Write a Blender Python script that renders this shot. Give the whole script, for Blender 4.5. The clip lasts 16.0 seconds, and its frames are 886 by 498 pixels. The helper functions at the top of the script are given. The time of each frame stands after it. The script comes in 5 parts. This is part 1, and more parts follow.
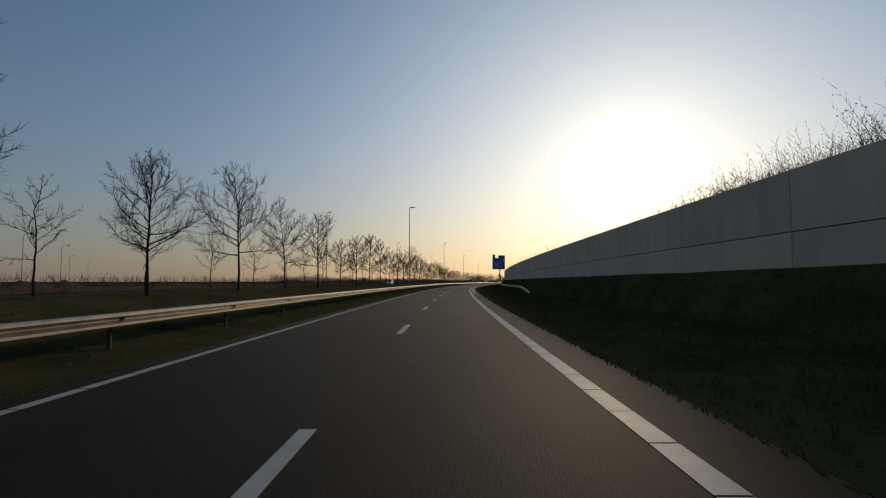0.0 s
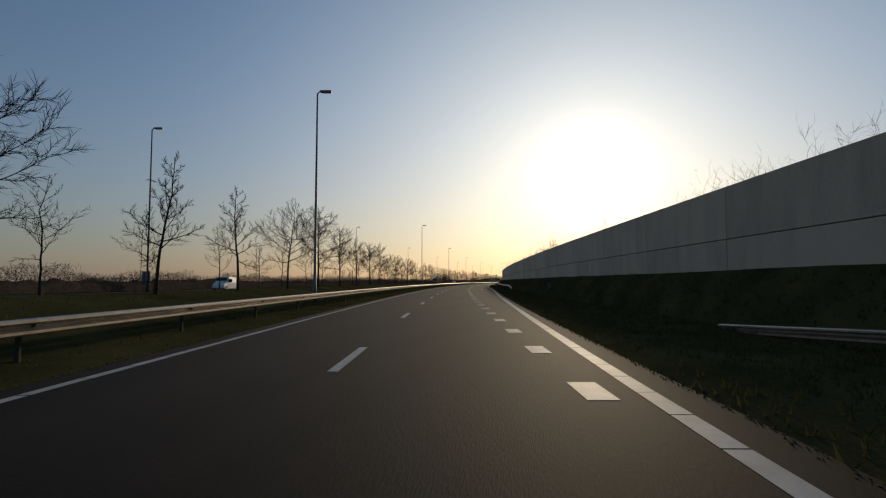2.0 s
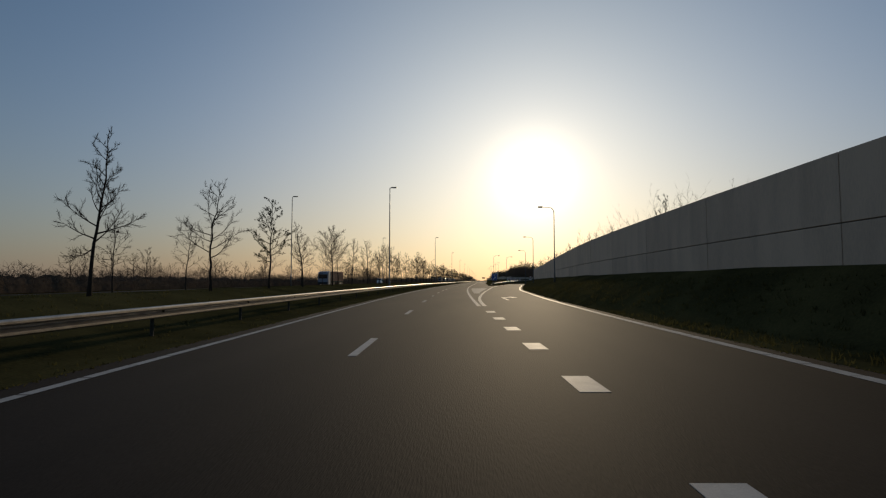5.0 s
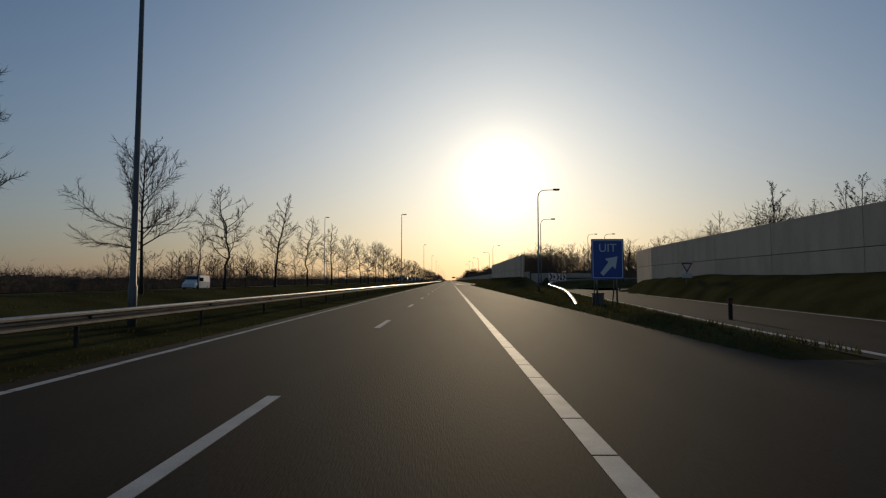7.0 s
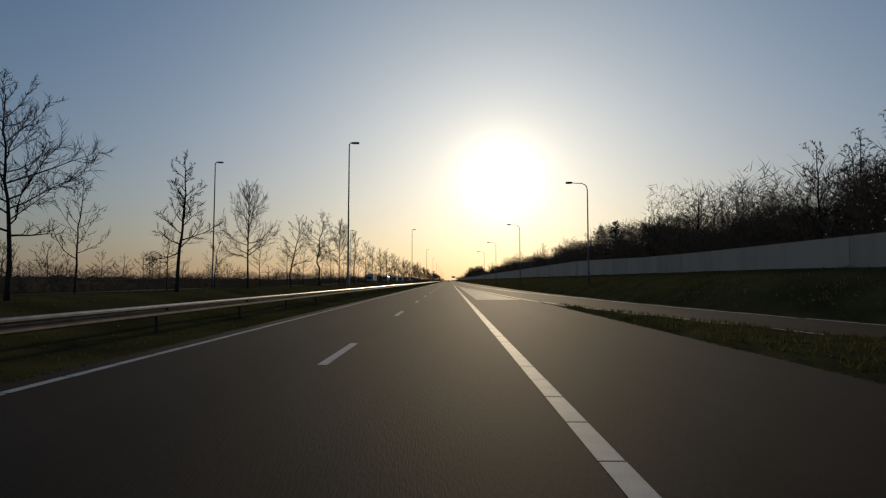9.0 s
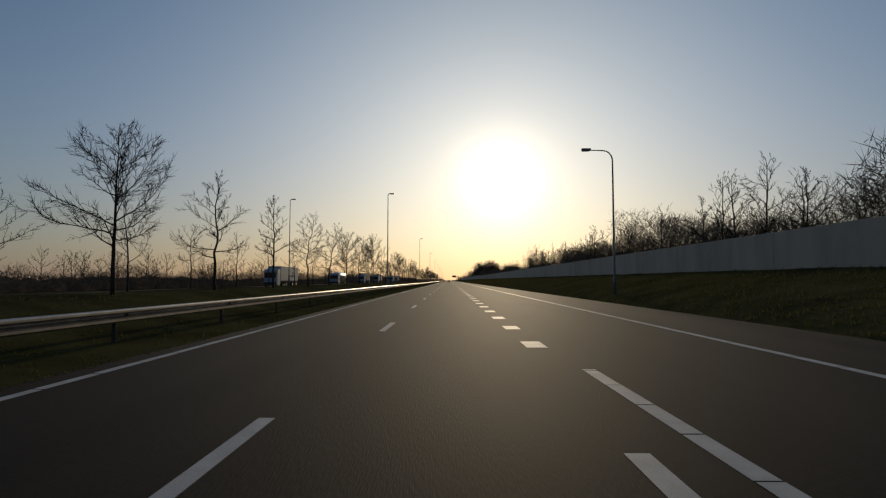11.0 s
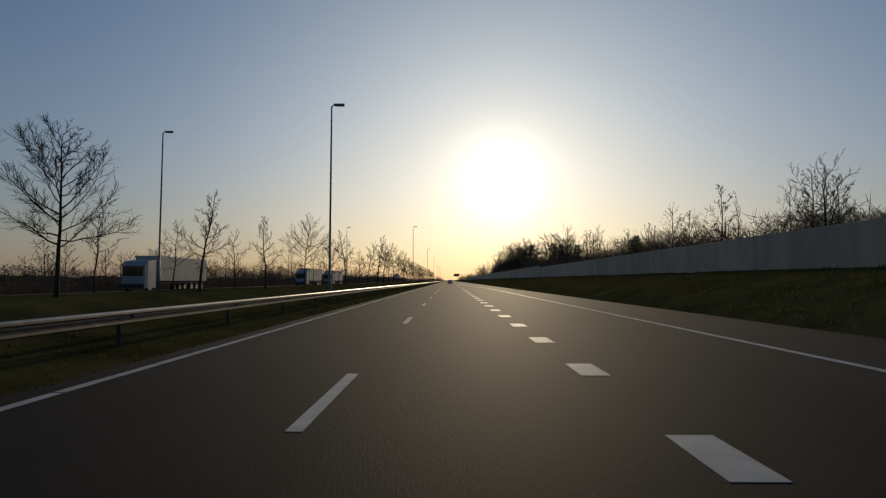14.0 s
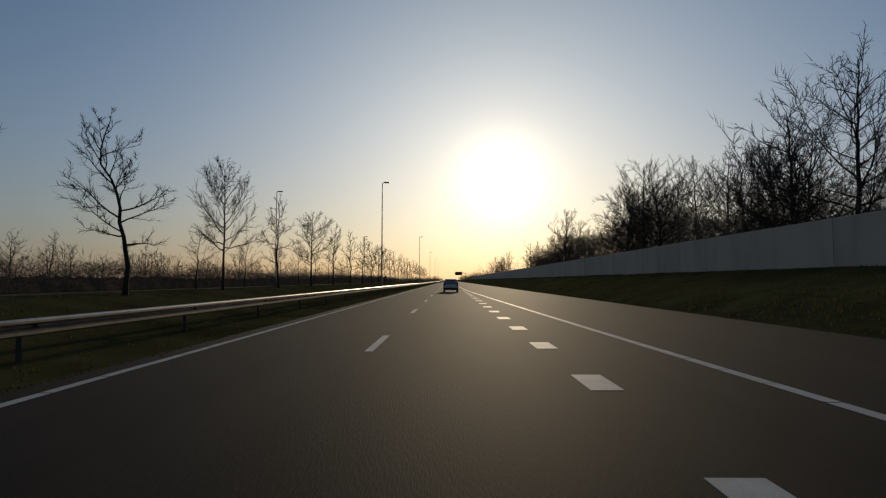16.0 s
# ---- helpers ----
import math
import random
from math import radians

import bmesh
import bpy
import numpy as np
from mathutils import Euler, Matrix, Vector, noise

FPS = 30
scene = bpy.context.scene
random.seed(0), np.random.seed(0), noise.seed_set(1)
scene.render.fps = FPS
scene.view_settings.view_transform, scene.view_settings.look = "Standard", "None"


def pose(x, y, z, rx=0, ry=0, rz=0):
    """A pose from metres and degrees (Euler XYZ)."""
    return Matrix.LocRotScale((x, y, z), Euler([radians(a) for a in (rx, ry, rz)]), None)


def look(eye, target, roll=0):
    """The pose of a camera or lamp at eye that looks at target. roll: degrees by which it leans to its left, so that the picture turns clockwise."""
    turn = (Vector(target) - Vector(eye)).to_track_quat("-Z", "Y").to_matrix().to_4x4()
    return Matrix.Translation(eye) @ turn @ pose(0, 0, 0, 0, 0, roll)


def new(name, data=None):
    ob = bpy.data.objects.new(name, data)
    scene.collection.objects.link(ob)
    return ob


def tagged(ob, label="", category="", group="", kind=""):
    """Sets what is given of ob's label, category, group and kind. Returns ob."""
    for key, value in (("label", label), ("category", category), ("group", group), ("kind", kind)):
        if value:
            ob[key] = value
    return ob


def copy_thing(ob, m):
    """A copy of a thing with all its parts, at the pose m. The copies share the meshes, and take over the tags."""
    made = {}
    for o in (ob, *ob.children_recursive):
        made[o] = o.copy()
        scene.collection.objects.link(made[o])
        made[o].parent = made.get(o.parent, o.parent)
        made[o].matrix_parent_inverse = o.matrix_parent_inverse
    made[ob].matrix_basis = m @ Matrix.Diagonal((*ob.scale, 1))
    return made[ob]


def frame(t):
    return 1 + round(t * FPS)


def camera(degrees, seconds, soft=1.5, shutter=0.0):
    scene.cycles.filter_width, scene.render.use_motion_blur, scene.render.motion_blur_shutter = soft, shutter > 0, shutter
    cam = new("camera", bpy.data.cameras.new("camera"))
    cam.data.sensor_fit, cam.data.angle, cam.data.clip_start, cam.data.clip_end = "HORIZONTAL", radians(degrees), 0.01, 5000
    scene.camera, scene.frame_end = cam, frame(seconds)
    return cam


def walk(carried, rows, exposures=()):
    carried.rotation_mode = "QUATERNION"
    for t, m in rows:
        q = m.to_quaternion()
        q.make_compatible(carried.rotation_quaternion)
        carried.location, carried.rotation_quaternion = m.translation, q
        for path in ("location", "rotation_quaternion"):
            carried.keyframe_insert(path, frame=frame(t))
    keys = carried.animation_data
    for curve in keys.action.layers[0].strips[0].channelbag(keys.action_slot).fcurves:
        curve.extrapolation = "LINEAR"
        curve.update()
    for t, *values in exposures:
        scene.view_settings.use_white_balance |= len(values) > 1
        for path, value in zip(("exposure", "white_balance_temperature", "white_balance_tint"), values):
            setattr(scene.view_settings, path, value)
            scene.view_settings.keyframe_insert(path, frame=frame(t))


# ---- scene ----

# The road is laid out by chainage s (metres along the line that the car drives) and offset d (metres to its right).
U = 0.62         # world units per metre of the layout
EYE = 1.35        # height of the lens over the road
BEND_END, BEND_RATE, EASE = 442.0, radians(13.6) / 442.0, 60.0


def heading(s):
    """Heading of the road, radians to the left of +y: a long right-hand bend that eases into a straight."""
    a = BEND_END + EASE / 2 - s
    if a <= 0:
        return 0.0
    if a < EASE:
        return BEND_RATE * a * a / (2 * EASE)
    return BEND_RATE * (a - EASE / 2)


LINE = {}
for _s in range(472, 4200):
    LINE[_s] = (0.0, float(_s - 472))
for _s in range(471, -900, -1):
    _h = heading(_s + 0.5)
    _px, _py = LINE[_s + 1]
    LINE[_s] = (_px + math.sin(_h), _py - math.cos(_h))


def P(s, d=0.0, z=0.0):
    """Layout point to x, y, z in metres."""
    k = math.floor(s)
    f = s - k
    x0, y0 = LINE[k]
    x1, y1 = LINE[k + 1]
    h = heading(s)
    return Vector((x0 + (x1 - x0) * f + d * math.cos(h), y0 + (y1 - y0) * f + d * math.sin(h), z))


KNOTS = ((0, 0), (1.5, 94.1), (5.5, 348.0), (6, 378.95), (7.1, 449.0), (8.5, 537.75), (14.5, 916.7), (16, 1011.7))


def run(t):
    """Chainage of the car at t seconds."""
    return float(np.interp(t, [k[0] for k in KNOTS], [k[1] for k in KNOTS]))


# seconds, sideways offset, yaw to the left of the road, pitch, roll
DRIVE = ((0, -0.25, 0.37, 3.42, 0), (1.0, 0.015, 0.2, 3.42, 0), (1.5, 0.135, 0.25, 3.42, 0), (3, 0.295, 0.25, 3.42, 0), (5.5, 0.145, 0.25, 3.3, 0),
         (6, 0.12, 0.27, 3.3, 0), (7, 0.51, 0.5, 3.3, 0), (8, 0.668, 0.64, 3.3, 0), (9, 0.508, 0.64, 3.3, 0), (9.5, 0.438, 0.64, 3.3, 0), (12.5, 0.088, 0.64, 3.3, 0),
         (13, -0.042, 0.64, 3.3, 0), (14, -0.132, 0.64, 3.3, 0), (15, -0.172, 0.64, 3.3, 0), (16, 0.008, 0.64, 3.3, 0))


def eye_row(t):
    d, yaw, pitch, roll = [float(np.interp(t, [r[0] for r in DRIVE], [r[i] for r in DRIVE])) for i in range(1, 5)]
    s = run(t)
    p = P(s, d, EYE) * U
    return (t, pose(p.x, p.y, p.z, 90 + pitch, roll, math.degrees(heading(s)) + yaw))


cam = camera(78.5, 16.0, soft=1.25)
walk(cam, [eye_row(i * 0.5) for i in range(33)], ((0, 0.2, 6450, 10), (3, 0.13, 6450, 10), (5.5, -0.05, 6500, 10), (16, -0.05, 6500, 10)))

# ---- light: a low sun ahead in a hazy sky ----
SUN_AZ, SUN_EL = radians(5.6), radians(10.4)
SUN_DIR = Vector((math.sin(SUN_AZ) * math.cos(SUN_EL), math.cos(SUN_AZ) * math.cos(SUN_EL), math.sin(SUN_EL)))
world = bpy.data.worlds.new("sky")
scene.world = world
world.use_nodes = True
wn, wl = world.node_tree.nodes, world.node_tree.links
wn.clear()
SKY_K, HAZE_FAR, HAZE_SUN = (0.0825, 0.0915, 0.0945), (0.157, 0.121, 0.111), (0.7, 0.365, 0.184)
sky = wn.new("ShaderNodeTexSky")
sky.sky_type = "NISHITA"
sky.sun_disc = False
sky.sun_elevation, sky.sun_rotation = SUN_EL, SUN_AZ
sky.air_density, sky.dust_density, sky.ozone_density = 1.0, 0.25, 2.5
bg = wn.new("ShaderNodeBackground")
bg.inputs["Strength"].default_value = 1.0
wout = wn.new("ShaderNodeOutputWorld")


def wmath(op, a, b=None):
    n = wn.new("ShaderNodeMath")
    n.operation = op
    for i, v in enumerate((a, b)):
        if v is None:
            continue
        if isinstance(v, (int, float)):
            n.inputs[i].default_value = v
        else:
            wl.new(v, n.inputs[i])
    return n.outputs[0]


def wmix(kind, fac, a, b):
    n = wn.new("ShaderNodeMix")
    n.data_type, n.blend_type = "RGBA", kind
    for sock, v in ((n.inputs["Factor"], fac), (n.inputs["A"], a), (n.inputs["B"], b)):
        if isinstance(v, (int, float)):
            sock.default_value = v
        elif isinstance(v, tuple):
            sock.default_value = (*v, 1)
        else:
            wl.new(v, sock)
    return n.outputs["Result"]


# haze: a bright aureole round the sun and a dusty layer over the horizon
wtc = wn.new("ShaderNodeTexCoord")
wdot = wn.new("ShaderNodeVectorMath")
wdot.operation = "DOT_PRODUCT"
wl.new(wtc.outputs["Generated"], wdot.inputs[0])
wdot.inputs[1].default_value = SUN_DIR
toward = wmath("MAXIMUM", wdot.outputs["Value"], 0.0)
wsep = wn.new("ShaderNodeSeparateXYZ")
wl.new(wtc.outputs["Generated"], wsep.inputs[0])
layer = wmath("MULTIPLY", wmath("EXPONENT", wmath("MULTIPLY", wmath("ABSOLUTE", wsep.outputs["Z"]), -1 / 0.2)), 0.88)
dusty = wmix("MIX", wmath("POWER", toward, 6.0), HAZE_FAR, HAZE_SUN)
away = wmix("MIX", wmath("POWER", toward, 3.0), (0.76, 0.76, 0.76), (1.04, 1.04, 1.04))
scaled = wmix("MULTIPLY", 1.0, wmix("MULTIPLY", 1.0, sky.outputs[0], SKY_K), away)
hazed = wmix("MIX", layer, scaled, dusty)
halo = wmix("ADD", 1.0, wmix("MIX", wmath("POWER", toward, 420.0), (0, 0, 0), (0.75, 0.64, 0.46)), wmix("MIX", wmath("POWER", toward, 70.0), (0, 0, 0), (0.13, 0.09, 0.07)))
veil = wmix("MIX", wmath("POWER", toward, 11.0), (0, 0, 0), (0.27, 0.246, 0.147))
wl.new(wmix("ADD", 1.0, wmix("ADD", 1.0, hazed, halo), veil), bg.inputs[0])
wl.new(bg.outputs[0], wout.inputs[0])
sun = bpy.data.lights.new("sun", "SUN")
sun.energy, sun.angle, sun.color = 1.3, radians(3.0), (1.0, 0.78, 0.5)
sun_ob = new("sun", sun)
sun_ob.matrix_world = look(SUN_DIR * 100, (0, 0, 0))

# ---- materials ----


def mat(name, col, rough=0.8, metal=0.0, col2=None, scale=1.0, fine=40.0, bump=0.2, spec=0.5, rnd=0.0, stretch=None):
    """A painted, mineral or grown surface: two colours mixed by coarse and fine noise, with relief of the fine grain."""
    m = bpy.data.materials.new(name)
    m.use_nodes = True
    nt = m.node_tree
    b = nt.nodes["Principled BSDF"]
    b.inputs["Roughness"].default_value = rough
    b.inputs["Metallic"].default_value = metal
    b.inputs["Specular IOR Level"].default_value = spec
    tc = nt.nodes.new("ShaderNodeTexCoord")
    mp = nt.nodes.new("ShaderNodeMapping")
    mp.inputs["Scale"].default_value = [(k / U) for k in (stretch or (1, 1, 1))]
    nt.links.new(tc.outputs["Object"], mp.inputs[0])
    n1 = nt.nodes.new("ShaderNodeTexNoise")
    n1.inputs["Scale"].default_value = scale
    n1.inputs["Detail"].default_value = 5
    n2 = nt.nodes.new("ShaderNodeTexNoise")
    n2.inputs["Scale"].default_value = fine
    n2.inputs["Detail"].default_value = 3
    for n in (n1, n2):
        nt.links.new(mp.outputs[0], n.inputs["Vector"])
    mx = nt.nodes.new("ShaderNodeMath")
    mx.operation = "MULTIPLY_ADD"
    nt.links.new(n2.outputs[0], mx.inputs[0])
    mx.inputs[1].default_value = 0.5
    nt.links.new(n1.outputs[0], mx.inputs[2])
    last = mx.outputs[0]
    if rnd:
        oi = nt.nodes.new("ShaderNodeObjectInfo")
        ad = nt.nodes.new("ShaderNodeMath")
        ad.operation = "MULTIPLY_ADD"
        nt.links.new(oi.outputs["Random"], ad.inputs[0])
        ad.inputs[1].default_value = rnd
        nt.links.new(last, ad.inputs[2])
        last = ad.outputs[0]
    ramp = nt.nodes.new("ShaderNodeValToRGB")
    ramp.color_ramp.elements[0].position, ramp.color_ramp.elements[1].position = 0.5, 1.0 + rnd
    c2 = col2 or [c * 0.7 for c in col]
    ramp.color_ramp.elements[0].color, ramp.color_ramp.elements[1].color = (*c2, 1), (*col, 1)
    nt.links.new(last, ramp.inputs[0])
    nt.links.new(ramp.outputs[0], b.inputs["Base Color"])
    if bump:
        bp = nt.nodes.new("ShaderNodeBump")
        bp.inputs["Strength"].default_value = bump
        bp.inputs["Distance"].default_value = 0.01
        nt.links.new(n2.outputs[0], bp.inputs["Height"])
        nt.links.new(bp.outputs[0], b.inputs["Normal"])
    return m


M_ASPHALT = mat("asphalt", (0.031, 0.0215, 0.0155), 0.8, col2=(0.011, 0.008, 0.0058), scale=0.55, fine=70, bump=0.35, spec=0.1, stretch=(1, 0.12, 1))
M_GRASS = mat("grass", (0.105, 0.09, 0.036), 0.95, col2=(0.038, 0.036, 0.016), scale=0.4, fine=14, bump=0.6, spec=0.0)
M_PAINT = mat("road_paint", (0.56, 0.53, 0.48), 0.65, col2=(0.36, 0.34, 0.31), scale=2.5, fine=60, bump=0.2)
M_FILL = mat("worn_paint", (0.34, 0.32, 0.29), 0.75, col2=(0.2, 0.19, 0.17), scale=0.8, fine=40, bump=0.2)
M_CONC = mat("concrete", (0.7, 0.545, 0.405), 0.85, col2=(0.49, 0.38, 0.285), scale=0.9, fine=30, bump=0.25, rnd=0.25, stretch=(1, 1, 0.22))
M_CONC_OLD = mat("weathered_concrete", (0.5, 0.425, 0.345), 0.9, col2=(0.33, 0.28, 0.23), scale=0.9, fine=30, bump=0.25, rnd=0.25, stretch=(1, 1, 0.22))
M_STEEL = mat("galvanised_steel", (0.4, 0.36, 0.315), 0.4, 0.8, col2=(0.24, 0.215, 0.19), scale=3, fine=25, bump=0.05)
M_POLE = mat("grey_pole_paint", (0.16, 0.16, 0.16), 0.5, 0.3, scale=2, fine=30, bump=0.05)
M_BARK = mat("bark", (0.06, 0.048, 0.038), 0.95, col2=(0.04, 0.032, 0.027), scale=3, fine=30, bump=0.6, spec=0.1, stretch=(1, 1, 0.3))
M_TWIG = mat("twig", (0.26, 0.18, 0.12), 0.9, col2=(0.15, 0.105, 0.072), scale=2, fine=20, bump=0, spec=0.0)
M_BRANCH = mat("branch_bark", (0.085, 0.063, 0.048), 0.9, col2=(0.05, 0.037, 0.029), scale=2, fine=20, bump=0, spec=0.0)
M_LEAF = mat("young_leaf", (0.1, 0.1, 0.04), 0.8, col2=(0.05, 0.05, 0.02), scale=4, fine=20, bump=0, spec=0.2)
M_BLADE = mat("grass_blade", (0.092, 0.085, 0.034), 0.9, col2=(0.042, 0.04, 0.018), scale=3, fine=20, bump=0, spec=0.0)
# backlit blades let part of the sun through
_nt = M_BLADE.node_tree
_tr = _nt.nodes.new("ShaderNodeBsdfTranslucent")
_tr.inputs["Color"].default_value = (0.08, 0.076, 0.028, 1)
_mx = _nt.nodes.new("ShaderNodeMixShader")
_mx.inputs[0].default_value = 0.5
_nt.links.new(_nt.nodes["Principled BSDF"].outputs[0], _mx.inputs[1])
_nt.links.new(_tr.outputs[0], _mx.inputs[2])
_nt.links.new(_mx.outputs[0], _nt.nodes["Material Output"].inputs[0])
M_DIM = mat("dull_white_film", (0.8, 0.82, 0.88), 0.5, col2=(0.7, 0.72, 0.78), bump=0)
M_HEDGE = mat("hedge_core", (0.12, 0.09, 0.065), 0.95, col2=(0.06, 0.045, 0.034), scale=2.5, fine=14, bump=1.0, spec=0.0)
M_NEEDLE = mat("conifer_needles", (0.03, 0.05, 0.022), 0.85, col2=(0.015, 0.025, 0.012), scale=4, fine=20, bump=0, spec=0.2)
M_DARK = mat("dark_joint", (0.03, 0.03, 0.03), 0.9, bump=0)
M_BLUE = mat("blue_sign_film", (0.04, 0.095, 0.4), 0.4, col2=(0.033, 0.08, 0.33), scale=1, fine=8, bump=0)
M_WHITE = mat("white_sign_film", (0.8, 0.8, 0.8), 0.4, col2=(0.7, 0.7, 0.7), bump=0)
M_RED = mat("red_sign_film", (0.34, 0.025, 0.025), 0.4, col2=(0.26, 0.02, 0.02), bump=0)
M_RUBBER = mat("rubber", (0.025, 0.025, 0.025), 0.8, bump=0)
M_GLASS = mat("dark_glass", (0.02, 0.022, 0.025), 0.08, bump=0)
M_SILVER = mat("silver_car_paint", (0.45, 0.46, 0.48), 0.3, 0.6, col2=(0.42, 0.43, 0.45), bump=0)
M_TARP = mat("white_tarpaulin", (0.42, 0.4, 0.39), 0.65, col2=(0.33, 0.32, 0.31), scale=0.6, fine=5, bump=0.1)
M_CAB = mat("blue_white_cab_paint", (0.26, 0.29, 0.35), 0.45, col2=(0.2, 0.22, 0.27), bump=0)
M_TAIL = mat("red_lamp_glass", (0.35, 0.01, 0.01), 0.2, bump=0)
M_LENS = mat("lamp_glass", (0.5, 0.5, 0.46), 0.2, col2=(0.42, 0.42, 0.38), bump=0)
M_RUST = mat("rust_red_container_paint", (0.2, 0.045, 0.025), 0.7, col2=(0.12, 0.03, 0.018), scale=1.5, fine=12, bump=0.1)
M_SLATE = mat("blue_grey_render", (0.07, 0.085, 0.13), 0.8, col2=(0.045, 0.055, 0.085), scale=1.2, fine=20, bump=0.1)
M_GREEN = mat("green_livery_film", (0.04, 0.085, 0.045), 0.5, col2=(0.03, 0.06, 0.035), scale=1, fine=8, bump=0)
M_RAIL_POST = mat("dull_rail_post", (0.075, 0.068, 0.048), 0.9, 0.0, scale=3, fine=20, bump=0.05)
M_GREYBOX = mat("grey_green_cabinet", (0.12, 0.13, 0.12), 0.6, scale=3, fine=20, bump=0.05)

# ---- building helpers (all in metres of the layout) ----


def part(name, bm, m, parent=None, label=""):
    """One mesh object from a bmesh."""
    bmesh.ops.scale(bm, vec=(U, U, U), verts=bm.verts)
    me = bpy.data.meshes.new(name)
    bm.to_mesh(me)
    bm.free()
    me.materials.append(m)
    ob = new(name, me)
    if parent:
        ob.parent = parent
    if label:
        ob["label"] = label
    return ob


def part_py(name, verts, faces, m, parent=None, label="", smooth=False):
    """One mesh object from plain vertex and face lists."""
    me = bpy.data.meshes.new(name)
    me.from_pydata([(x * U, y * U, z * U) for x, y, z in verts], [], faces)
    if smooth:
        me.polygons.foreach_set("use_smooth", [True] * len(me.polygons))
    me.materials.append(m)
    ob = new(name, me)
    if parent:
        ob.parent = parent
    if label:
        ob["label"] = label
    return ob


def again(ob, parent, m=None):
    """Another object on the same mesh, as a part."""
    c = ob.copy()
    scene.collection.objects.link(c)
    c.parent = parent
    if m is not None:
        c.matrix_basis = m
    return c


def empty(name, label, category, group="", kind=""):
    e = new(name)
    e.empty_display_size = 0.2
    return tagged(e, label, category, group, kind)


def spot(s, d, z=0.0, turn=0.0, size=1.0):
    """Pose of a thing at chainage s and offset d that faces along the road, turned by degrees to the left."""
    p = P(s, d, z) * U
    return Matrix.Translation(p) @ Matrix.Rotation(heading(s) + radians(turn), 4, "Z") @ Matrix.Diagonal((size, size, size, 1))


def box(bm, cx, cy, cz, sx, sy, sz, bevel=0.0, turn=None):
    r = bmesh.ops.create_cube(bm, size=1.0)
    bmesh.ops.scale(bm, vec=(sx, sy, sz), verts=r["verts"])
    if bevel:
        es = list({e for v in r["verts"] for e in v.link_edges})
        r2 = bmesh.ops.bevel(bm, geom=es, offset=bevel, segments=2, affect="EDGES", profile=0.7)
        vs = list({v for f in r2["faces"] for v in f.verts} | {v for v in r["verts"] if v.is_valid})
    else:
        vs = r["verts"]
    if turn is not None:
        bmesh.ops.transform(bm, matrix=turn, verts=vs)
    bmesh.ops.translate(bm, vec=(cx, cy, cz), verts=vs)
    return bm


def tube(V, Fc, pts, radii, sides=6):
    """Append a tapered tube through pts to the lists."""
    base = len(V)
    n = len(pts)
    tip = radii[-1] == 0
    for i, p in enumerate(pts):
        if tip and i == n - 1:
            V.append((p[0], p[1], p[2]))
            break
        a = pts[max(0, i - 1)]
        b = pts[min(n - 1, i + 1)]
        t = (Vector(b) - Vector(a)).normalized()
        u = t.cross(Vector((0, 0, 1)) if abs(t.z) < 0.95 else Vector((1, 0, 0))) if i == 0 else u - t * u.dot(t)
        u.normalize()
        v = t.cross(u)
        for k in range(sides):
            c = 2 * math.pi * k / sides
            q = Vector(p) + (u * math.cos(c) + v * math.sin(c)) * radii[i]
            V.append((q.x, q.y, q.z))
    for i in range(n - 1):
        for k in range(sides):
            k2 = (k + 1) % sides
            if tip and i == n - 2:
                Fc.append((base + i * sides + k, base + i * sides + k2, len(V) - 1))
                continue
            Fc.append((base + i * sides + k, base + i * sides + k2, base + (i + 1) * sides + k2, base + (i + 1) * sides + k))
    if sides > 3 and not tip:
        Fc.append(tuple(base + k for k in range(sides))[::-1])
        Fc.append(tuple(base + (n - 1) * sides + k for k in range(sides)))


def knots(*pairs):
    """A smooth offset along the road through (s, d) pairs."""
    ss, ds = [p[0] for p in pairs], [p[1] for p in pairs]

    def f(s):
        return sum(float(np.interp(s + o, ss, ds)) for o in (-6, -3, 0, 3, 6)) / 5
    return f


def strip(s0, s1, d0, d1, z=0.0, step=4.0, skirt=0.0):
    """A ribbon along the road between two offsets, with an edge turned down by skirt."""
    bm = bmesh.new()
    n = max(1, int(math.ceil((s1 - s0) / step)))
    prev = None
    for i in range(n + 1):
        s = s0 + (s1 - s0) * i / n
        a, b = (d0(s) if callable(d0) else d0), (d1(s) if callable(d1) else d1)
        row = [P(s, a, z), P(s, b, z)]
        if skirt:
            row = [P(s, a - 0.02, z - skirt)] + row + [P(s, b + 0.02, z - skirt)]
        row = [bm.verts.new(p) for p in row]
        if prev:
            for k in range(len(row) - 1):
                bm.faces.new((prev[k], prev[k + 1], row[k + 1], row[k]))
        prev = row
    return bm

# ---- offsets of the carriageway's edges and lines ----
MAIN_LINE = knots((-300, 1.58), (0, 1.56), (50, 1.5), (130, 1.52), (340, 1.72), (3600, 1.74))
EXIT_LEFT = knots((335, 2.02), (353, 2.06), (358, 2.3), (366, 2.78), (373, 3.2), (398, 4.9), (408, 5.5), (419, 6.1), (434, 7.2), (457, 8.6), (470, 10.3),
                  (485, 12), (500, 13.5), (515, 15.6), (525, 18.4), (535, 22.5))
LANE_EDGE = knots((60, 1.95), (108, 1.98), (121, 2.15), (130, 2.5), (162, 3.95), (197, 5.35), (215, 5.8), (320, 5.9), (335, 6.2), (356, 7.1), (377, 8.3),
                  (392, 9.0), (405, 10.2), (418, 11.2), (433, 12.7), (463, 15), (485, 17.5), (500, 19.5), (520, 24), (540, 31))
